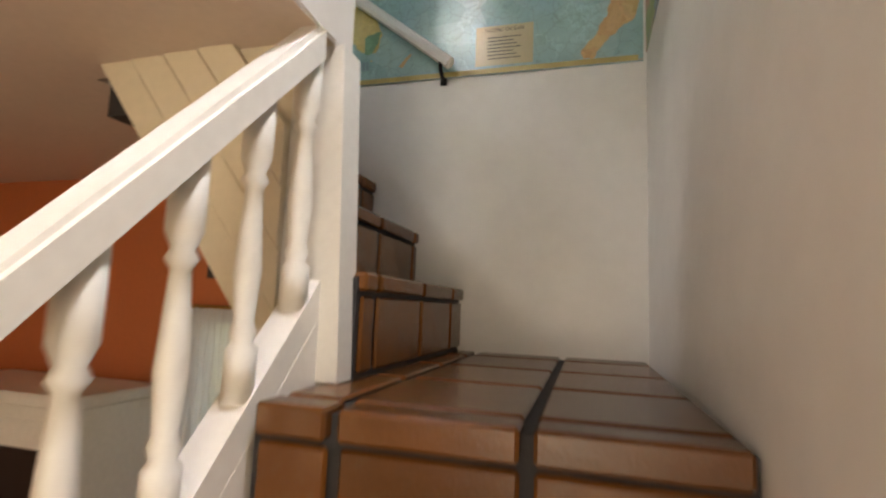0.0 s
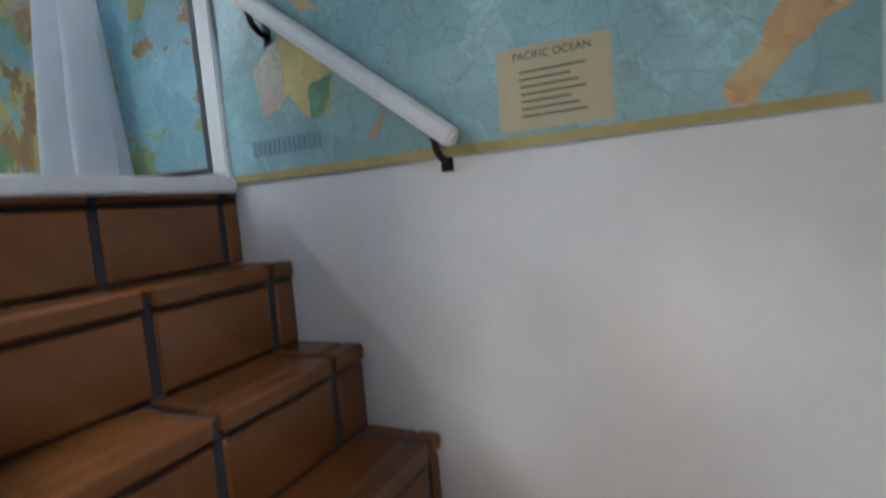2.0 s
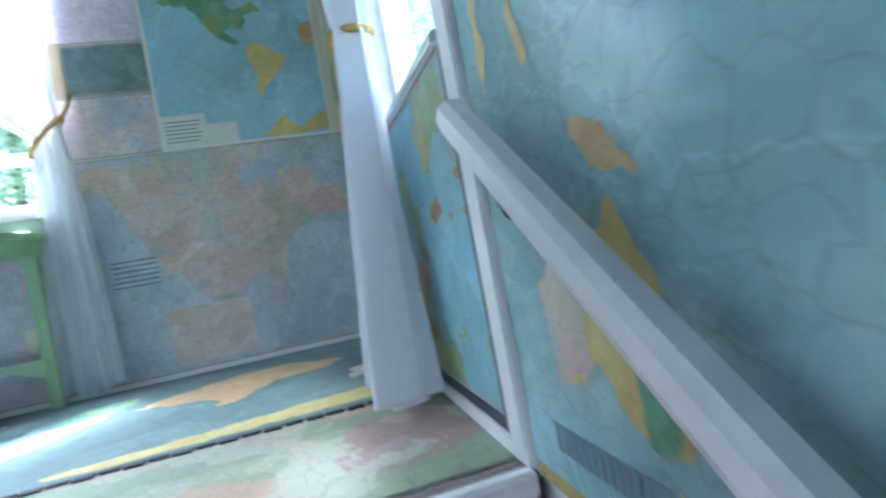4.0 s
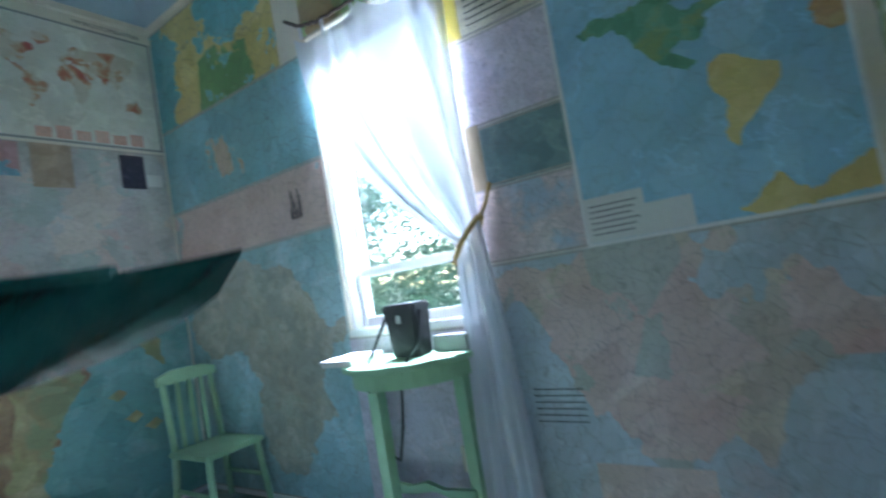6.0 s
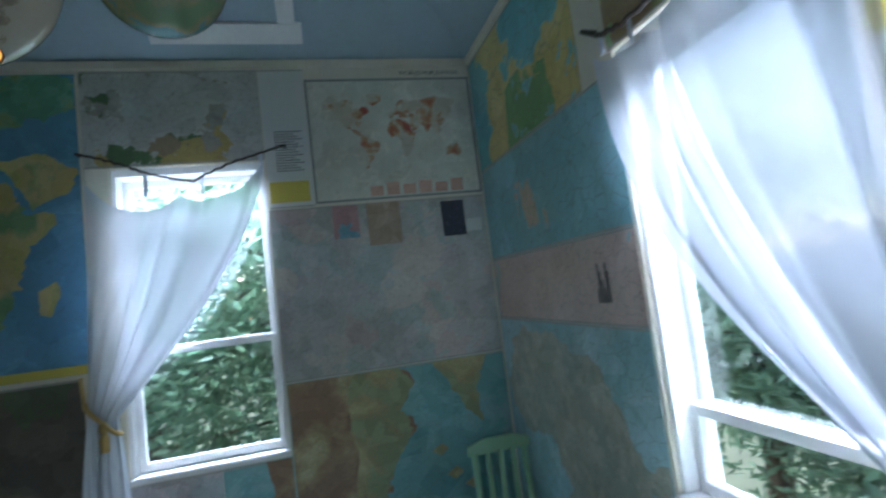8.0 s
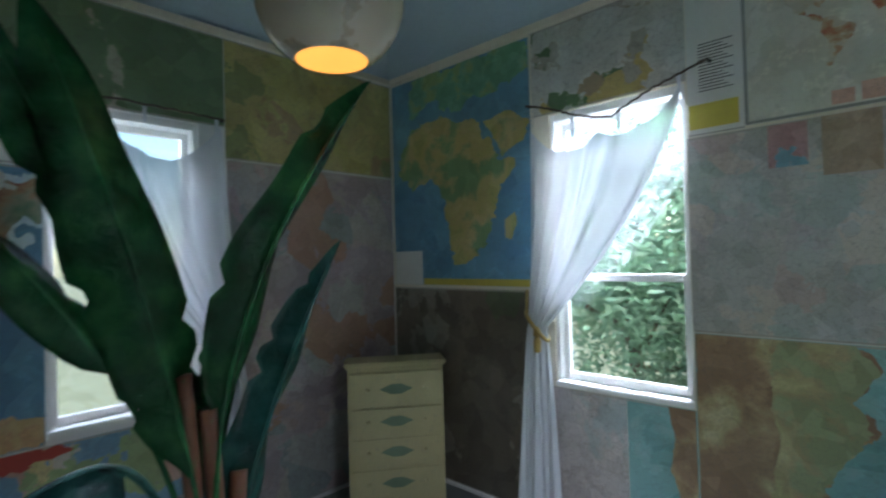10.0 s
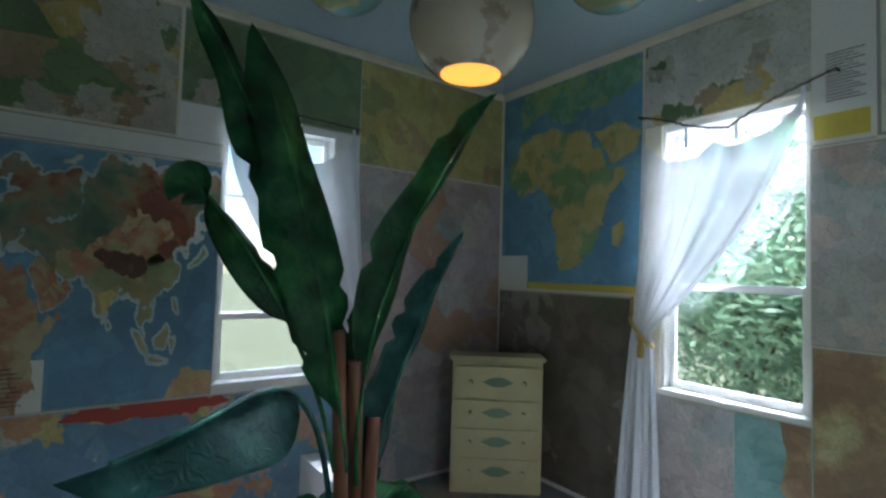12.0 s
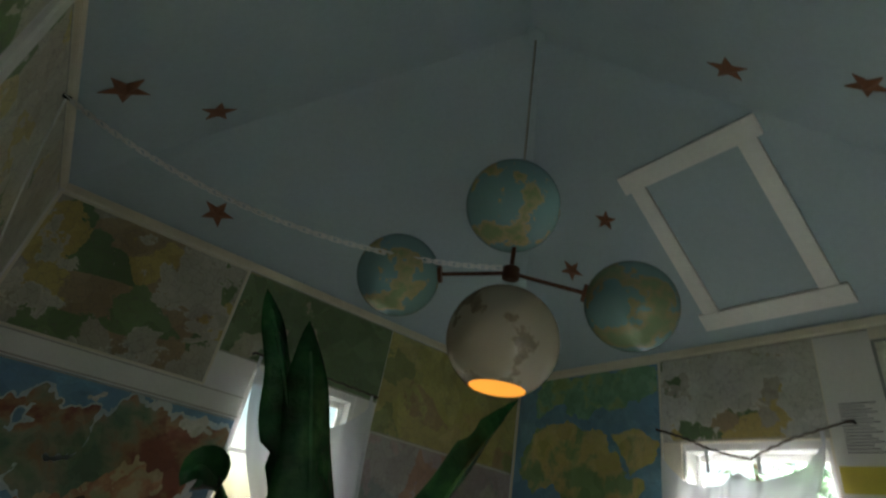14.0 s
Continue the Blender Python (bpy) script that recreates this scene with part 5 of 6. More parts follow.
curtain("A", (-1.13, -1.925), 2.15, -1.205, 1.1, (-1.32, -1.07, 0.03), 0.06, 1.25, "thin white curtain tied back beside the table window", pleats=6, seed=2, sag=(0.06, 0.04, 0.0, 0.03, 0.0))
twig_rod("A", [(-1.99, 2.27, 0.05), (-1.9, 2.21, 0.05), (-1.79, 2.185, 0.05), (-1.6, 2.18, 0.05), (-1.45, 2.19, 0.05), (-1.25, 2.17, 0.05), (-1.1, 2.15, 0.05)], "dark twig curtain rod over the window", clips=[(-1.9, 2.21, 0.06), (-1.76, 2.19, 0.08), (-1.58, 2.185, 0.06), (-1.42, 2.19, 0.07), (-1.28, 2.17, 0.07)])
curtain("B", (1.97, 1.165), 2.255, 1.955, 1.1, (2.11, 1.83, 0.03), 0.07, 0.55, "thin white curtain tied back at the leafy window", sag=(0.07, 0.22, 0.15, 0.17, 0.0), pleats=6, seed=3)
twig_rod("B", [(2.0, 2.33, 0.05), (1.9, 2.3, 0.05), (1.8, 2.262, 0.05), (1.717, 2.222, 0.05), (1.6, 2.185, 0.05), (1.5, 2.165, 0.05), (1.448, 2.195, 0.05), (1.32, 2.25, 0.05), (1.19, 2.288, 0.05), (1.06, 2.326, 0.05)], "thin dark twig curtain rod with a sagging middle", clips=[(1.717, 2.222, 0.12), (1.465, 2.195, 0.1), (1.18, 2.29, 0.05)], r=0.006)
curtain("C", (-1.99, -1.235), 2.235, -2.03, 0.98, (-2.16, -1.98, 0.03), 0.07, 0.9, "thin white curtain tied back behind the plant", pleats=6, seed=4, sag=(0.0, 0.22, 0.1, 0.02))
twig_rod("C", [(-2.02, 2.275, 0.05), (-1.85, 2.28, 0.05), (-1.63, 2.285, 0.05), (-1.2, 2.29, 0.05)], "thin dark twig curtain rod behind the plant", clips=[(-1.24, 2.29, 0.08), (-1.63, 2.285, 0.09), (-1.98, 2.275, 0.12)], r=0.006)
curtain("N", (0.92, 1.66), 2.04, 1.2, 0.93, (1.12, 1.4, 0.03, 0.04), 0.075, 0.9, "thin white curtain tied back with a gold tassel over the stairs", pleats=5, seed=5, gather=0.2, full=2.6)
twig_rod("N", [(0.8, 2.08, 0.1), (1.2, 2.09, 0.1), (1.7, 2.08, 0.1)], "dark twig curtain rod over the stair window")
ts = thing("tassel", "gold tassel hanging from the curtain cord", "tassel", at=(1.22, -0.118, 0.9))
part("knot", lathe([(0.004, 0.03), (0.022, 0.015), (0.022, -0.015), (0.012, -0.03)], (0, 0, 0), 12), GOLD, ts, smooth=True)
part("fringe", lathe([(0.012, -0.03), (0.016, -0.06), (0.018, -0.17), (0.015, -0.19)], (0, 0, 0), 12), GOLD, ts)
t2 = thing("tassel", "small brass tassel below the curtain cord", "tassel", at=(1.945, YB + 0.09, 1.05))
part("knot", lathe([(0.004, 0.05), (0.02, 0.03), (0.02, 0.0), (0.01, -0.01)], (0, 0, 0), 12), GOLD, t2, smooth=True)
part("fringe", lathe([(0.012, -0.01), (0.02, -0.03), (0.018, -0.09)], (0, 0, 0), 12), GOLD, t2)

# ---- green table, bag, book ----
tb = thing("side_table", "pale green painted half-round side table against the wall", "table", at=(0.19, -1.55, 0))
bm = bmesh.new()
outl = [(0.03 - 0.19, 0.3)] + [(0.03 - 0.19 + 0.3 * math.sin(a * math.pi / 16), 0.3 * math.cos(a * math.pi / 16)) for a in range(1, 16)] + [(0.03 - 0.19, -0.3)]
top = prism(outl, 0.685, 0.71, "z")
bmesh.ops.bevel(top, geom=top.edges[:], offset=0.004, segments=1, affect="EDGES")
part("tabletop", top, GREENWOOD, tb)
part("apron", prism([(a * 0.86 - 0.015, b * 0.86) for a, b in outl], 0.62, 0.685, "z"), GREENWOOD, tb)
for a, b in ((0.1, 0.0), (-0.12, 0.22), (-0.12, -0.22)):
    part("leg", prism([(a - 0.022, b - 0.022), (a + 0.022, b - 0.022), (a + 0.022, b + 0.022), (a - 0.022, b + 0.022)], 0.0, 0.62, "z"), GREENWOOD, tb)
ar = [(-0.22, 0.21)] + [(-0.22 + 0.44 * k / 14, 0.135 + 0.05 * math.sin(math.pi * k / 14) + 0.008 * math.sin(math.tau * k / 7)) for k in range(15)] + [(0.22, 0.21), (0.08, 0.2), (0.0, 0.222), (-0.08, 0.2)]
part("stretcher", prism(ar, -0.105, -0.083, "x"), GREENWOOD, tb)
bag = thing("binocular_case", "black leather case with a hanging strap, standing on the table", "bag", at=(0.125, -1.49, 0.71))
cs = box((-0.05, -0.075, 0), (0.05, 0.075, 0.19), 0.008)
for v in cs.verts:
    f = 0.86 + 0.14 * v.co.z / 0.19
    v.co.x *= f
    v.co.y *= f
part("case", cs, BLACK, bag)
part("lid", box((-0.054, -0.079, 0.165), (0.054, 0.079, 0.2), 0.008), BLACK, bag)
part("clasp", box((0.052, -0.01, 0.13), (0.058, 0.01, 0.16), 0.002), STEEL, bag)
part("strap", tube([(0.02, -0.08, 0.17), (0.08, -0.11, 0.06), (0.14, -0.12, -0.02), (0.15, -0.115, -0.2), (0.14, -0.07, -0.32), (0.14, -0.02, -0.34), (0.145, 0.02, -0.22), (0.14, 0.05, -0.02), (0.06, 0.085, 0.06), (0.02, 0.08, 0.17)], 0.006, 6), BLACK, bag)
bk = thing("book", "white paperback lying on the green table", "book", at=(0.2, -1.74, 0.71))
part("pages", box((-0.09, -0.085, 0.002), (0.085, 0.08, 0.022), 0.001), PAPER, bk)
part("cover", box((-0.095, -0.09, 0.022), (0.09, 0.085, 0.026), 0.001), CERAMIC, bk)
tr = thing("tray", "small grey tray leaning by the window sill", "tray", at=(0.06, -1.34, 0.71))
part("body", box((-0.03, -0.08, 0), (0.03, 0.08, 0.06), 0.006), surface("grey_card", (0.2, 0.2, 0.2)), tr)
skt = thing("wall_socket", "cream wall socket plate", "socket", at=(0.006, -1.4, 0.28))
part("plate", box((-0.004, -0.03, -0.05), (0.006, 0.03, 0.05), 0.003), CREAM, skt)

# ---- green chair in the corner ----
ch = thing("wooden_chair", "pale green painted wooden chair with a slatted back, in the corner", "chair", at=(0.18, -2.84, 0))
ch.rotation_euler = (0, 0, math.pi / 2)
CT = 0.72
part("seat", box((-0.17, -0.16, 0.31), (0.19, 0.16, 0.335), 0.008), GREENWOOD, ch)
for a, b in ((0.16, 0.13), (0.16, -0.13), (-0.15, 0.13), (-0.15, -0.13)):
    part("leg", rod((a * 1.15, b * 1.15, 0), (a, b, 0.31), 0.016, 10, 0.019), GREENWOOD, ch)
for b in (0.13, -0.13):
    part("post", rod((-0.15, b, 0.33), (-0.19, b, CT - 0.04), 0.016, 10), GREENWOOD, ch)
for k in range(3):
    b = -0.065 + 0.065 * k
    part("slat", box((-0.178, b - 0.012, 0.335), (-0.166, b + 0.012, CT - 0.04), 0.003), GREENWOOD, ch)
crest = prism([(-0.16, CT - 0.05), (0.16, CT - 0.05), (0.16, CT - 0.005), (0.08, CT + 0.02), (-0.08, CT + 0.02), (-0.16, CT - 0.005)], -0.2, -0.178, "x")
part("top_rail", crest, GREENWOOD, ch)
for b in (0.14, -0.14):
    part("stretcher", rod((0.165, b, 0.14), (-0.155, b, 0.14), 0.011, 8), GREENWOOD, ch)

# ---- dresser ----
dr = thing("dresser", "narrow faded yellow painted dresser with four drawers and green decoration", "dresser", at=(2.824, -2.911, 0.003))
turn = Matrix.Rotation(radians(52), 4, "Z")
dw, dd2, dh = 0.58, 0.2, 0.835


def dpart(nm, bm, mat, parent=None, lab=""):
    bm.transform(turn)
    return part(nm, bm, mat, parent or dr, lab)


# the front looks to the north-west corner
dpart("body", box((-dw / 2, -dd2 / 2, 0), (dw / 2, dd2 / 2, dh), 0.006), DRESSER)
dpart("top", box((-dw / 2 - 0.02, -dd2 / 2 - 0.01, dh), (dw / 2 + 0.02, dd2 / 2 + 0.02, dh + 0.03), 0.01), DRESSER)
zz = [0.05, 0.235, 0.42, 0.6, 0.815]
for k in range(4):
    dz0, dz1 = zz[k] + 0.008, zz[k + 1] - 0.008
    deep = 0.012 if k < 3 else 0.03
    q = dpart("drawer", box((-dw / 2 + 0.015, dd2 / 2, dz0), (dw / 2 - 0.015, dd2 / 2 + deep, dz1), 0.006), DRESSER)
    zm = (dz0 + dz1) / 2
    dpart("decoration", prism([(-0.1, zm), (-0.03, zm + 0.03), (0.03, zm + 0.03), (0.1, zm), (0.03, zm - 0.03), (-0.03, zm - 0.03)], dd2 / 2 + deep, dd2 / 2 + deep + 0.002, "y"), DECAL, q, "dull green painted diamond")
    for hx in (-0.17, 0.17):
        b = bmesh.new()
        bmesh.ops.create_uvsphere(b, u_segments=10, v_segments=8, radius=0.014, matrix=Matrix.Translation((hx, dd2 / 2 + deep + 0.012, zm)))
        dpart("knob", b, DRESSER, q)

# ---- the banana plant ----
pl = thing("banana_plant", "tall artificial banana plant with glossy dark green leaves", "plant", at=(1.84, -1.42, 0.003))
PINV = -pl.location


def bez(pts, n):
    """A smooth line through control points."""
    pts = [Vector(p) for p in pts]
    out = []
    for i in range(n + 1):
        t, q = i / n, pts
        while len(q) > 1:
            q = [a.lerp(b, t) for a, b in zip(q, q[1:])]
        out.append(q[0])
    return out


def big_leaf(ctrl, width, side, mat, fold=0.25, seed=0, torn=True, name="leaf", tail=0.16, lab=""):
    """A long leaf along a curve, folded at its rib, with an uneven, torn edge. side: the way its width runs."""
    rnd = random.Random(seed)
    n, m = 34, 4
    path = bez(ctrl, n)
    bm = bmesh.new()
    rows = []
    tears = {rnd.randrange(8, n - 4): rnd.choice((-1, 1)) for _ in range(4)} if torn else {}
    for i, p in enumerate(path):
        t = i / n
        d = (path[min(i + 1, n)] - path[max(i - 1, 0)]).normalized()
        s = Vector(side)
        s = (s - d * s.dot(d)).normalized()
        nn = d.cross(s)
        if t < tail:
            w = 0.016
        else:
            f = (t - tail) / (1 - tail)
            w = width * max(0.02, math.sin(math.pi * f ** 0.72) ** 0.62) * (1 - 0.12 * f)
        row = []
        for k in range(-m, m + 1):
            a = k / m
            ww = w * (1 + 0.05 * math.sin(7 * t * math.pi + (1 if k > 0 else 2.2)))
            if i in tears and (a > 0) == (tears[i] > 0) and abs(a) > 0.4:
                ww *= 0.72
            wav = 0.018 * math.sin(16 * t + a * 2 + seed) * abs(a) * (w / max(width, 0.01))
            row.append(bm.verts.new(p + s * (a * ww * 0.5) + nn * (abs(a) * ww * fold + wav) + PINV))
        rows.append(row)
    for a, b in zip(rows, rows[1:]):
        for k in range(2 * m):
            bm.faces.new((a[k], a[k + 1], b[k + 1], b[k]))
    bmesh.ops.solidify(bm, geom=bm.faces[:], thickness=0.0025)
    lf = part(name, bm, mat, pl, lab, smooth=True)
    rib = tube([q + PINV for q in path[:-3]], 0.007, 6)
    part("midrib", rib, mat, lf)
    return lf


B0 = (1.84, -1.36, 0.45)
big_leaf([(1.85, -1.3, 1.0), (1.84, -1.18, 1.5), (1.83, -1.06, 1.82), (1.82, -0.94, 2.0), (1.81, -0.84, 2.15)], 0.15, (0.15, -0.86, -0.35), LEAF, 0.22, 1, tail=0.12)
big_leaf([(1.82, -1.36, 0.75), (1.82, -1.31, 1.15), (1.8, -1.2, 1.5), (1.8, -1.1, 1.85), (1.8, -1.0, 2.1)], 0.25, (0.1, -0.9, -0.3), LEAF, 0.2, 2, tail=0.14)
big_leaf([(1.82, -1.4, 0.7), (1.82, -1.36, 1.15), (1.8, -1.5, 1.5), (1.78, -1.72, 1.85), (1.78, -1.93, 2.11)], 0.2, (0.2, -0.8, 0.35), LEAF, 0.28, 3, tail=0.22)
big_leaf([(1.84, -1.33, 0.75), (1.84, -1.26, 1.1), (1.85, -1.14, 1.32), (1.85, -1.0, 1.5), (1.85, -0.9, 1.66), (1.85, -0.83, 1.69), (1.85, -0.82, 1.57)], 0.17, (0.1, -0.7, -0.7), LEAF, 0.2, 4, tail=0.3)
big_leaf([(1.84, -1.42, 0.5), (1.85, -1.46, 0.8), (1.87, -1.58, 1.08), (1.88, -1.72, 1.33), (1.88, -1.86, 1.56)], 0.23, (0.3, -0.8, 0.3), LEAFBLUE, 0.22, 5, tail=0.12, lab="bluish crinkled leaf")
big_leaf([(1.83, -1.34, 0.4), (1.83, -1.3, 1.0), (1.76, -1.16, 1.26), (1.63, -0.98, 1.02), (1.51, -0.8, 1.02), (1.375, -0.615, 1.03)], 0.22, (0.75, 0.66, 0.0), LEAFBLUE, 0.6, 6, torn=False, tail=0.38, lab="drooping leaf with a bluish underside")
big_leaf([(1.86, -1.4, 0.6), (1.88, -1.4, 1.0), (1.9, -1.46, 1.3), (1.92, -1.5, 1.45)], 0.12, (0.1, -0.9, 0.1), LEAF, 0.25, 7, tail=0.2)
for k in range(13):
    a = math.tau * k / 13 + 0.3
    rr = 0.2 + 0.1 * ((k * 5) % 4) / 3
    big_leaf([(1.84, -1.4, 0.42), (1.84 + 0.12 * math.cos(a), -1.4 + 0.12 * math.sin(a), 0.62), (1.84 + rr * math.cos(a), -1.4 + rr * math.sin(a), 0.62 + 0.05 * (k % 3)), (1.84 + (rr + 0.14) * math.cos(a), -1.4 + (rr + 0.14) * math.sin(a), 0.5)], 0.1, (-math.sin(a), math.cos(a), 0.1), LEAF, 0.2, 20 + k, torn=False, name="low_leaf")
for (x, y, x2, y2, z2) in ((1.84, -1.36, 1.84, -1.32, 1.2), (1.86, -1.42, 1.83, -1.38, 1.1), (1.82, -1.44, 1.85, -1.47, 0.9)):
    st = tube([Vector(q) + PINV for q in bez([(x, y, 0.3), (x, y, 0.7), (x2, y2, z2)], 10)], 0.024, 10)
    part("stem", st, STEMMAT, pl, smooth=True)
part("pot", lathe([(0.12, 0.0), (0.125, 0.01), (0.16, 0.3), (0.172, 0.305), (0.172, 0.345), (0.155, 0.345), (0.15, 0.31)], (0, 0, 0), 28), CERAMIC, pl, "white glazed pot", smooth=True)
part("soil", lathe([(0.0, 0.312), (0.149, 0.315), (0.0, 0.322)], (0, 0, 0), 20), SOIL, pl)
vs = thing("vase", "small white ceramic vase on the half wall", "vase", at=(WX - 0.06, -1.22, 0.343))
part("body", lathe([(0.07, 0.0), (0.075, 0.01), (0.06, 0.07), (0.065, 0.08), (0.055, 0.082), (0.05, 0.03)], (0, 0, 0), 24), CERAMIC, vs, smooth=True)

# ---- globe chandelier ----
HUB = Vector((1.595, -1.646, 2.51))
cl = thing("globe_chandelier", "chandelier of four printed globes on bronze arms, one lit", "lamp", at=HUB)
part("hub", lathe([(0.02, -0.03), (0.034, -0.025), (0.034, 0.02), (0.02, 0.03)], (0, 0, 0), 16), BRONZE, cl)
GL1 = globe_print("blue_globe", (0.13, 0.4, 0.42), [(0.55, 0.42, 0.2), (0.25, 0.36, 0.14)], 0.53)
GL2 = globe_print("green_globe", (0.1, 0.33, 0.34), [(0.36, 0.3, 0.14), (0.2, 0.3, 0.14)], 0.5)
MOON = globe_print("moon_globe", (0.5, 0.42, 0.3), [(0.34, 0.27, 0.18), (0.22, 0.17, 0.12)], 0.55)


def ball(c, r, mat, name, cut=None):
    b = bmesh.new()
    bmesh.ops.create_uvsphere(b, u_segments=40, v_segments=24, radius=r)
    if cut is not None:
        bmesh.ops.delete(b, geom=[v for v in b.verts if v.co.z < cut], context="VERTS")
    o = part(name, b, mat, cl, smooth=True)
    o.location = c
    return o


MC = Vector((1.596, -1.645, 2.228)) - HUB
moon = ball(MC, 0.207, MOON, "moon_globe", cut=-0.18)
disc = bmesh.new()
bmesh.ops.create_circle(disc, cap_ends=True, segments=32, radius=0.1)
bo = part("bulb_glow", disc, glow("warm_bulb", (1.0, 0.42, 0.07), 0.42), moon, "glowing warm opening")
bo.location = (0, 0, -0.177)
for c, mm in ((Vector((1.28, -1.966, 2.42)) - HUB, GL2), (Vector((1.91, -1.326, 2.456)) - HUB, GL1)):
    ball(c, 0.168, mm, "side_globe")
    e = c.normalized()
    part("arm", rod(e * 0.03, e * (c.length - 0.16), 0.008), BRONZE, cl)
    part("collar", rod(e * (c.length - 0.178), e * (c.length - 0.158), 0.035, 16), BRONZE, cl)
ball(Vector((0.015, 0.02, 0.322)), 0.2, GL1, "top_globe")
part("stem", rod((0, 0, 0.03), (0.01, -0.01, 0.15), 0.009), BRONZE, cl)
TOP = EAVE + PITCH * XC / 2 - HUB.z
part("cord", rod((0.02, -0.02, 0.5), (-0.01, 0.03, TOP - 0.02), 0.006), surface("grey_cord", (0.3, 0.3, 0.28)), cl)
part("canopy", lathe([(0.06, 0.0), (0.05, -0.02), (0.01, -0.04)], (-0.01, 0.03, TOP - 0.04), 16), CEIL, cl)
chn = thing("hanging_chain", "thin metal chain swagged from the wall to the lamp", "chain", at=(2.3, -0.03, 2.6))
lks = []
ca, cb = Vector((2.28, -0.015, 2.72)), HUB + Vector((0.03, 0.03, 0.02))
for k in range(61):
    t = k / 60
    lks.append(ca.lerp(cb, t) - Vector((0, 0, 0.16 * 4 * t * (1 - t))))
for k, (p, q) in enumerate(zip(lks, lks[1:])):
    dv = (q - p).normalized()
    s = dv.cross(Vector((0, 0, 1))).normalized()
    if k % 2:
        s = dv.cross(s)
    b = bmesh.new()
    for sg in (-1, 1):
        add_rod(b, p + s * 0.008 * sg - dv * 0.005, q + s * 0.008 * sg + dv * 0.005, 0.003, 5)
    for e in (p - dv * 0.005, q + dv * 0.005):
        add_rod(b, e - s * 0.009, e + s * 0.009, 0.003, 5)
    b.transform(Matrix.Translation(-chn.location))
    part("link", b, STEEL, chn)
b = bmesh.new()
add_rod(b, (2.28, -0.001, 2.72), (2.28, -0.03, 2.72), 0.008)
b.transform(Matrix.Translation(-chn.location))
part("hook", b, IRON, chn)
lead = tube([Vector(q) - chn.location for q in bez([(2.28, -0.015, 2.72), (2.45, -0.02, 2.45), (2.75, -0.02, 2.25)], 14)], 0.004, 6)
part("tail", lead, STEEL, chn)

# ---- stars and hatch on the ceiling ----


def ceil_frame(x, y):
    """A pose lying on the ceiling, its z into the room."""
    e = 0.01
    n = Vector(((ceil_z(x + e, y) - ceil_z(x - e, y)) / (2 * e), (ceil_z(x, y + e) - ceil_z(x, y - e)) / (2 * e), -1)).normalized()
    m = n.to_track_quat("Z", "Y").to_matrix().to_4x4()
    m.translation = Vector((x, y, ceil_z(x, y)))
    return m


for k, (x, y, r) in enumerate(((2.33, -0.14, 0.1), (2.49, -0.47, 0.085), (3.045, -0.7, 0.09), (0.865, -2.05, 0.085), (0.494, -2.2, 0.075), (1.831, -2.524, 0.065), (2.227, -2.7, 0.08))):
    o = thing("ceiling_star", "rusty red starfish fixed to the ceiling", "star", group="stars on the ceiling")
    b = bmesh.new()
    tipv = [b.verts.new((r * (1 if i % 2 == 0 else 0.42) * math.cos(math.tau * i / 10), r * (1 if i % 2 == 0 else 0.42) * math.sin(math.tau * i / 10), 0.004)) for i in range(10)]
    basev = [b.verts.new((v.co.x, v.co.y, 0.0005)) for v in tipv]
    mid = b.verts.new((0, 0, 0.022))
    for i in range(10):
        b.faces.new((tipv[i], tipv[(i + 1) % 10], mid))
        b.faces.new((basev[i], basev[(i + 1) % 10], tipv[(i + 1) % 10], tipv[i]))
    b.faces.new(basev[::-1])
    part("body", b, TERRACOTTA, o)
    o.matrix_world = ceil_frame(x, y) @ Matrix.Rotation(0.7 * k, 4, "Z")

ht = thing("ceiling_hatch", "attic hatch panel in a white wooden frame on the sloping ceiling", "hatch", kind="structure")
hx0, hx1, hy0, hy1 = 0.945, 1.6, -3.17, -2.385
ang = math.atan(PITCH)
ln = (hy1 - hy0) / math.cos(ang)
for nm, lo, hi, mt in (("side", (0, 0), (0.085, ln), WHITE), ("side", (hx1 - hx0 - 0.085, 0), (hx1 - hx0, ln), WHITE), ("bottom_rail", (-0.03, -0.02), (hx1 - hx0 + 0.03, 0.085), WHITE), ("top_rail", (-0.03, ln - 0.085), (hx1 - hx0 + 0.03, ln + 0.02), WHITE), ("panel", (0.086, 0.086), (hx1 - hx0 - 0.086, ln - 0.086), CEIL)):
    th = {"panel": 0.008, "side": 0.022}.get(nm, 0.027)
    part(nm, box((lo[0], lo[1], -th), (hi[0], hi[1], -0.0005), 0.003), mt, ht)
ht.matrix_world = Matrix.Translation((hx0, hy0, EAVE + PITCH * (hy0 - YB))) @ Matrix.Rotation(ang, 4, "X")

# ---- outside ----
tagged(part("ground", box((-300, -300, -3.3), (300, 300, -3.1)), GRASS), "pale dry grass around the house", "ground", kind="structure")


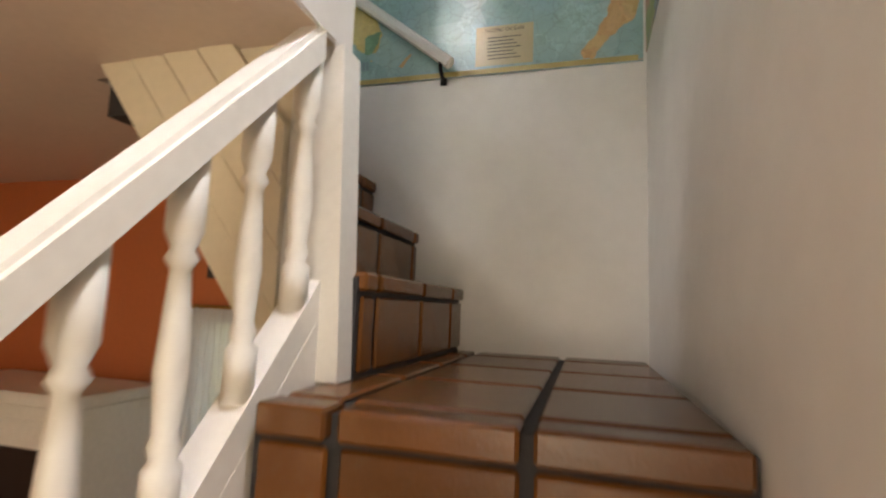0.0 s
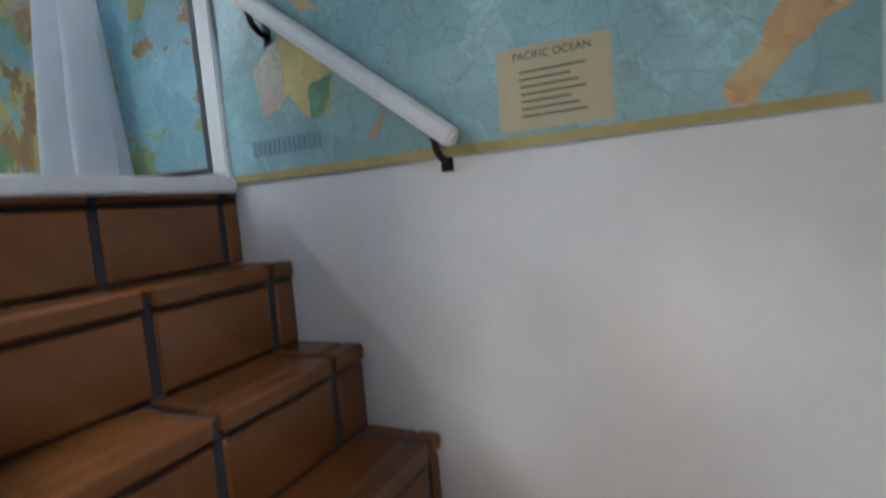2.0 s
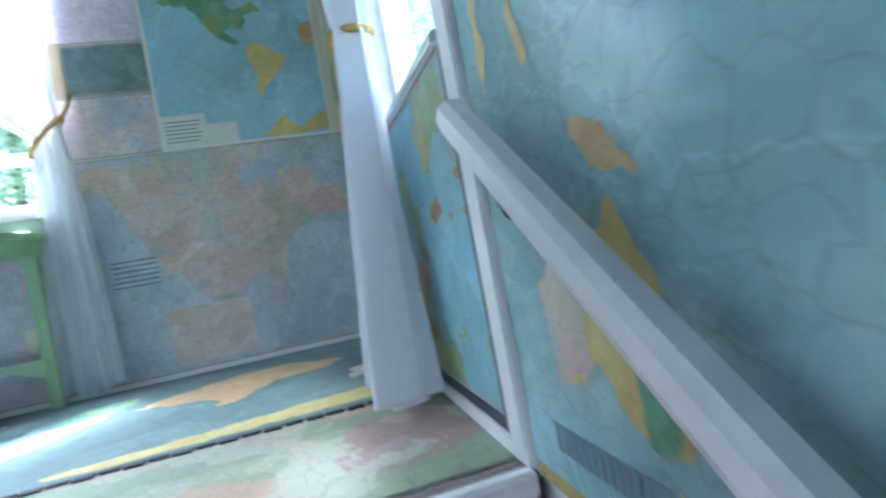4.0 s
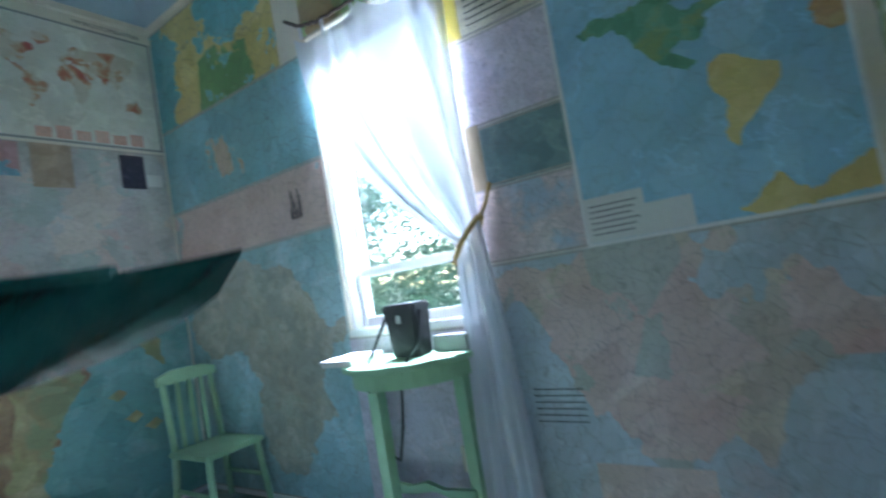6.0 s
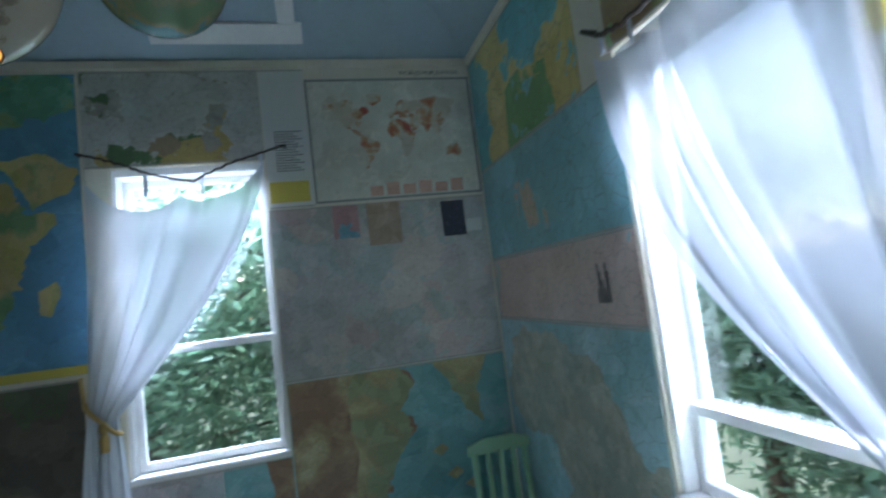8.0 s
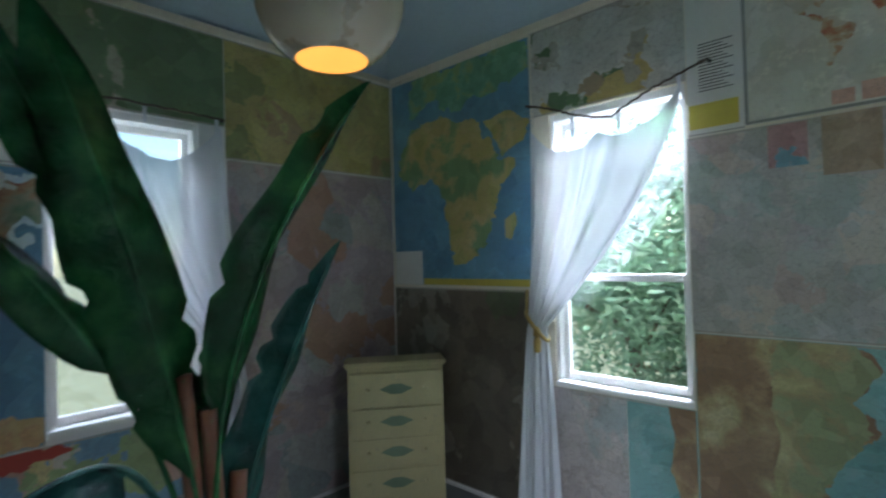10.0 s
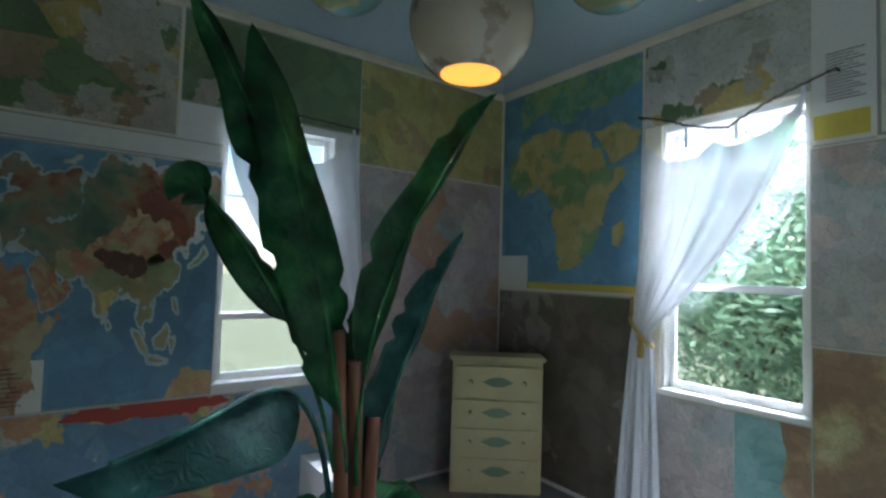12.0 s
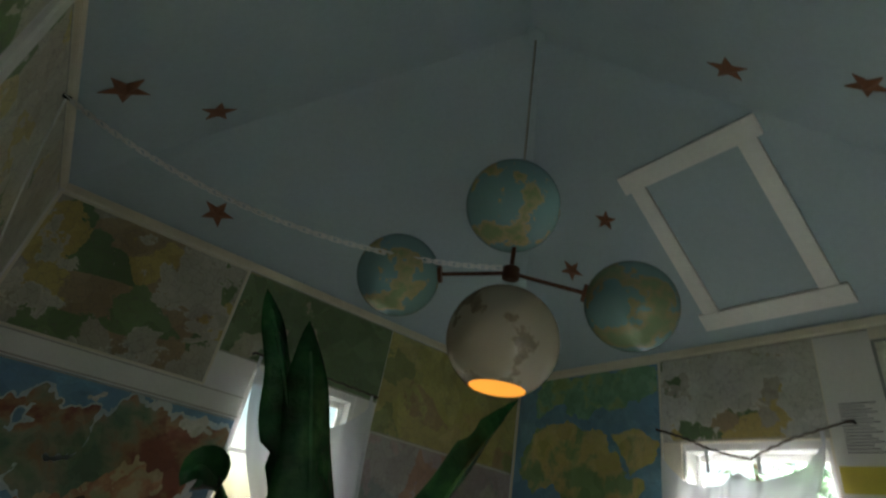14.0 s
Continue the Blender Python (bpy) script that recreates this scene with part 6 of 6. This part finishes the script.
def tree(x, y, h, spread, seed, count=2600, size=0.1, low=0.2):
    rnd = random.Random(seed)
    o = thing("tree", "leafy green tree, outside a window or added to block the sun", "tree", group="trees round the house", at=(x, y, -3.1))
    tk = bmesh.new()
    top = Vector((rnd.uniform(-0.3, 0.3), rnd.uniform(-0.3, 0.3), h * 0.8))
    add_rod(tk, (0, 0, 0), top * 0.5, 0.14, 8, 0.09)
    add_rod(tk, top * 0.5, top, 0.09, 8, 0.03)
    tips = []
    for k in range(16):
        f = rnd.uniform(low, 0.95)
        a = rnd.uniform(0, math.tau)
        p = top * f
        q = p + Vector((math.cos(a) * spread * rnd.uniform(0.5, 1.0), math.sin(a) * spread * rnd.uniform(0.5, 1.0), rnd.uniform(0.1, 0.9)))
        add_rod(tk, p, q, 0.04, 6, 0.008)
        tips.append((p, q))
    part("trunk", tk, BARK, o)
    verts, faces = [], []
    for _ in range(count):
        p, q = rnd.choice(tips)
        c = p.lerp(q, rnd.uniform(0.25, 1.15)) + Vector((rnd.gauss(0, 0.28), rnd.gauss(0, 0.28), rnd.gauss(0, 0.28)))
        u = Vector((rnd.uniform(-1, 1), rnd.uniform(-1, 1), rnd.uniform(-0.9, 0.3))).normalized()
        w = u.cross(Vector((rnd.uniform(-1, 1), rnd.uniform(-1, 1), rnd.uniform(-1, 1)))).normalized()
        s = size * rnd.uniform(0.6, 1.4)
        i = len(verts)
        verts += [c - u * s, c + w * s * 0.3, c + u * s, c - w * s * 0.3]
        faces.append((i, i + 1, i + 2, i + 3))
    me = bpy.data.meshes.new("crown")
    me.from_pydata([tuple(v) for v in verts], [], faces)
    me.materials.append(LEAFOUT)
    cr = new("crown", me)
    cr.parent = o
    return o


tree(1.2, -6.0, 7.6, 1.7, 1, 20000, 0.06, 0.45)
tree(2.6, -6.6, 7.4, 1.8, 2, 18000, 0.06, 0.45)
tree(-0.2, -6.2, 8.0, 1.8, 3, 20000, 0.06, 0.4)
tree(-4.2, -1.4, 8.6, 1.8, 4, 16000, 0.065, 0.25)
tree(-5.0, -3.6, 9.0, 2.0, 5, 14000, 0.065, 0.25)
tree(-5.4, 0.8, 9.0, 2.0, 6, 12000, 0.065, 0.25)
tree(3.0, 6.5, 6.5, 1.9, 7, 2600, 0.1, 0.5)
tree(16.0, -9.5, 4.0, 2.0, 8, 2400, 0.14, 0.3)
tree(-3.5, -2.5, 4.2, 1.5, 9, 11000, 0.065, 0.3)
tree(-3.7, -0.5, 4.0, 1.5, 10, 11000, 0.065, 0.3)
tree(1.9, -5.6, 3.9, 1.5, 11, 11000, 0.06, 0.3)
tree(-3.0, -4.7, 5.6, 1.6, 12, 12000, 0.065, 0.3)
tree(-4.6, -6.2, 8.0, 2.0, 13, 14000, 0.07, 0.25)
# out of view, added to keep a streak of sun off the floor
tree(-2.0, -7.2, 8.6, 1.9, 14, 12000, 0.07, 0.3)
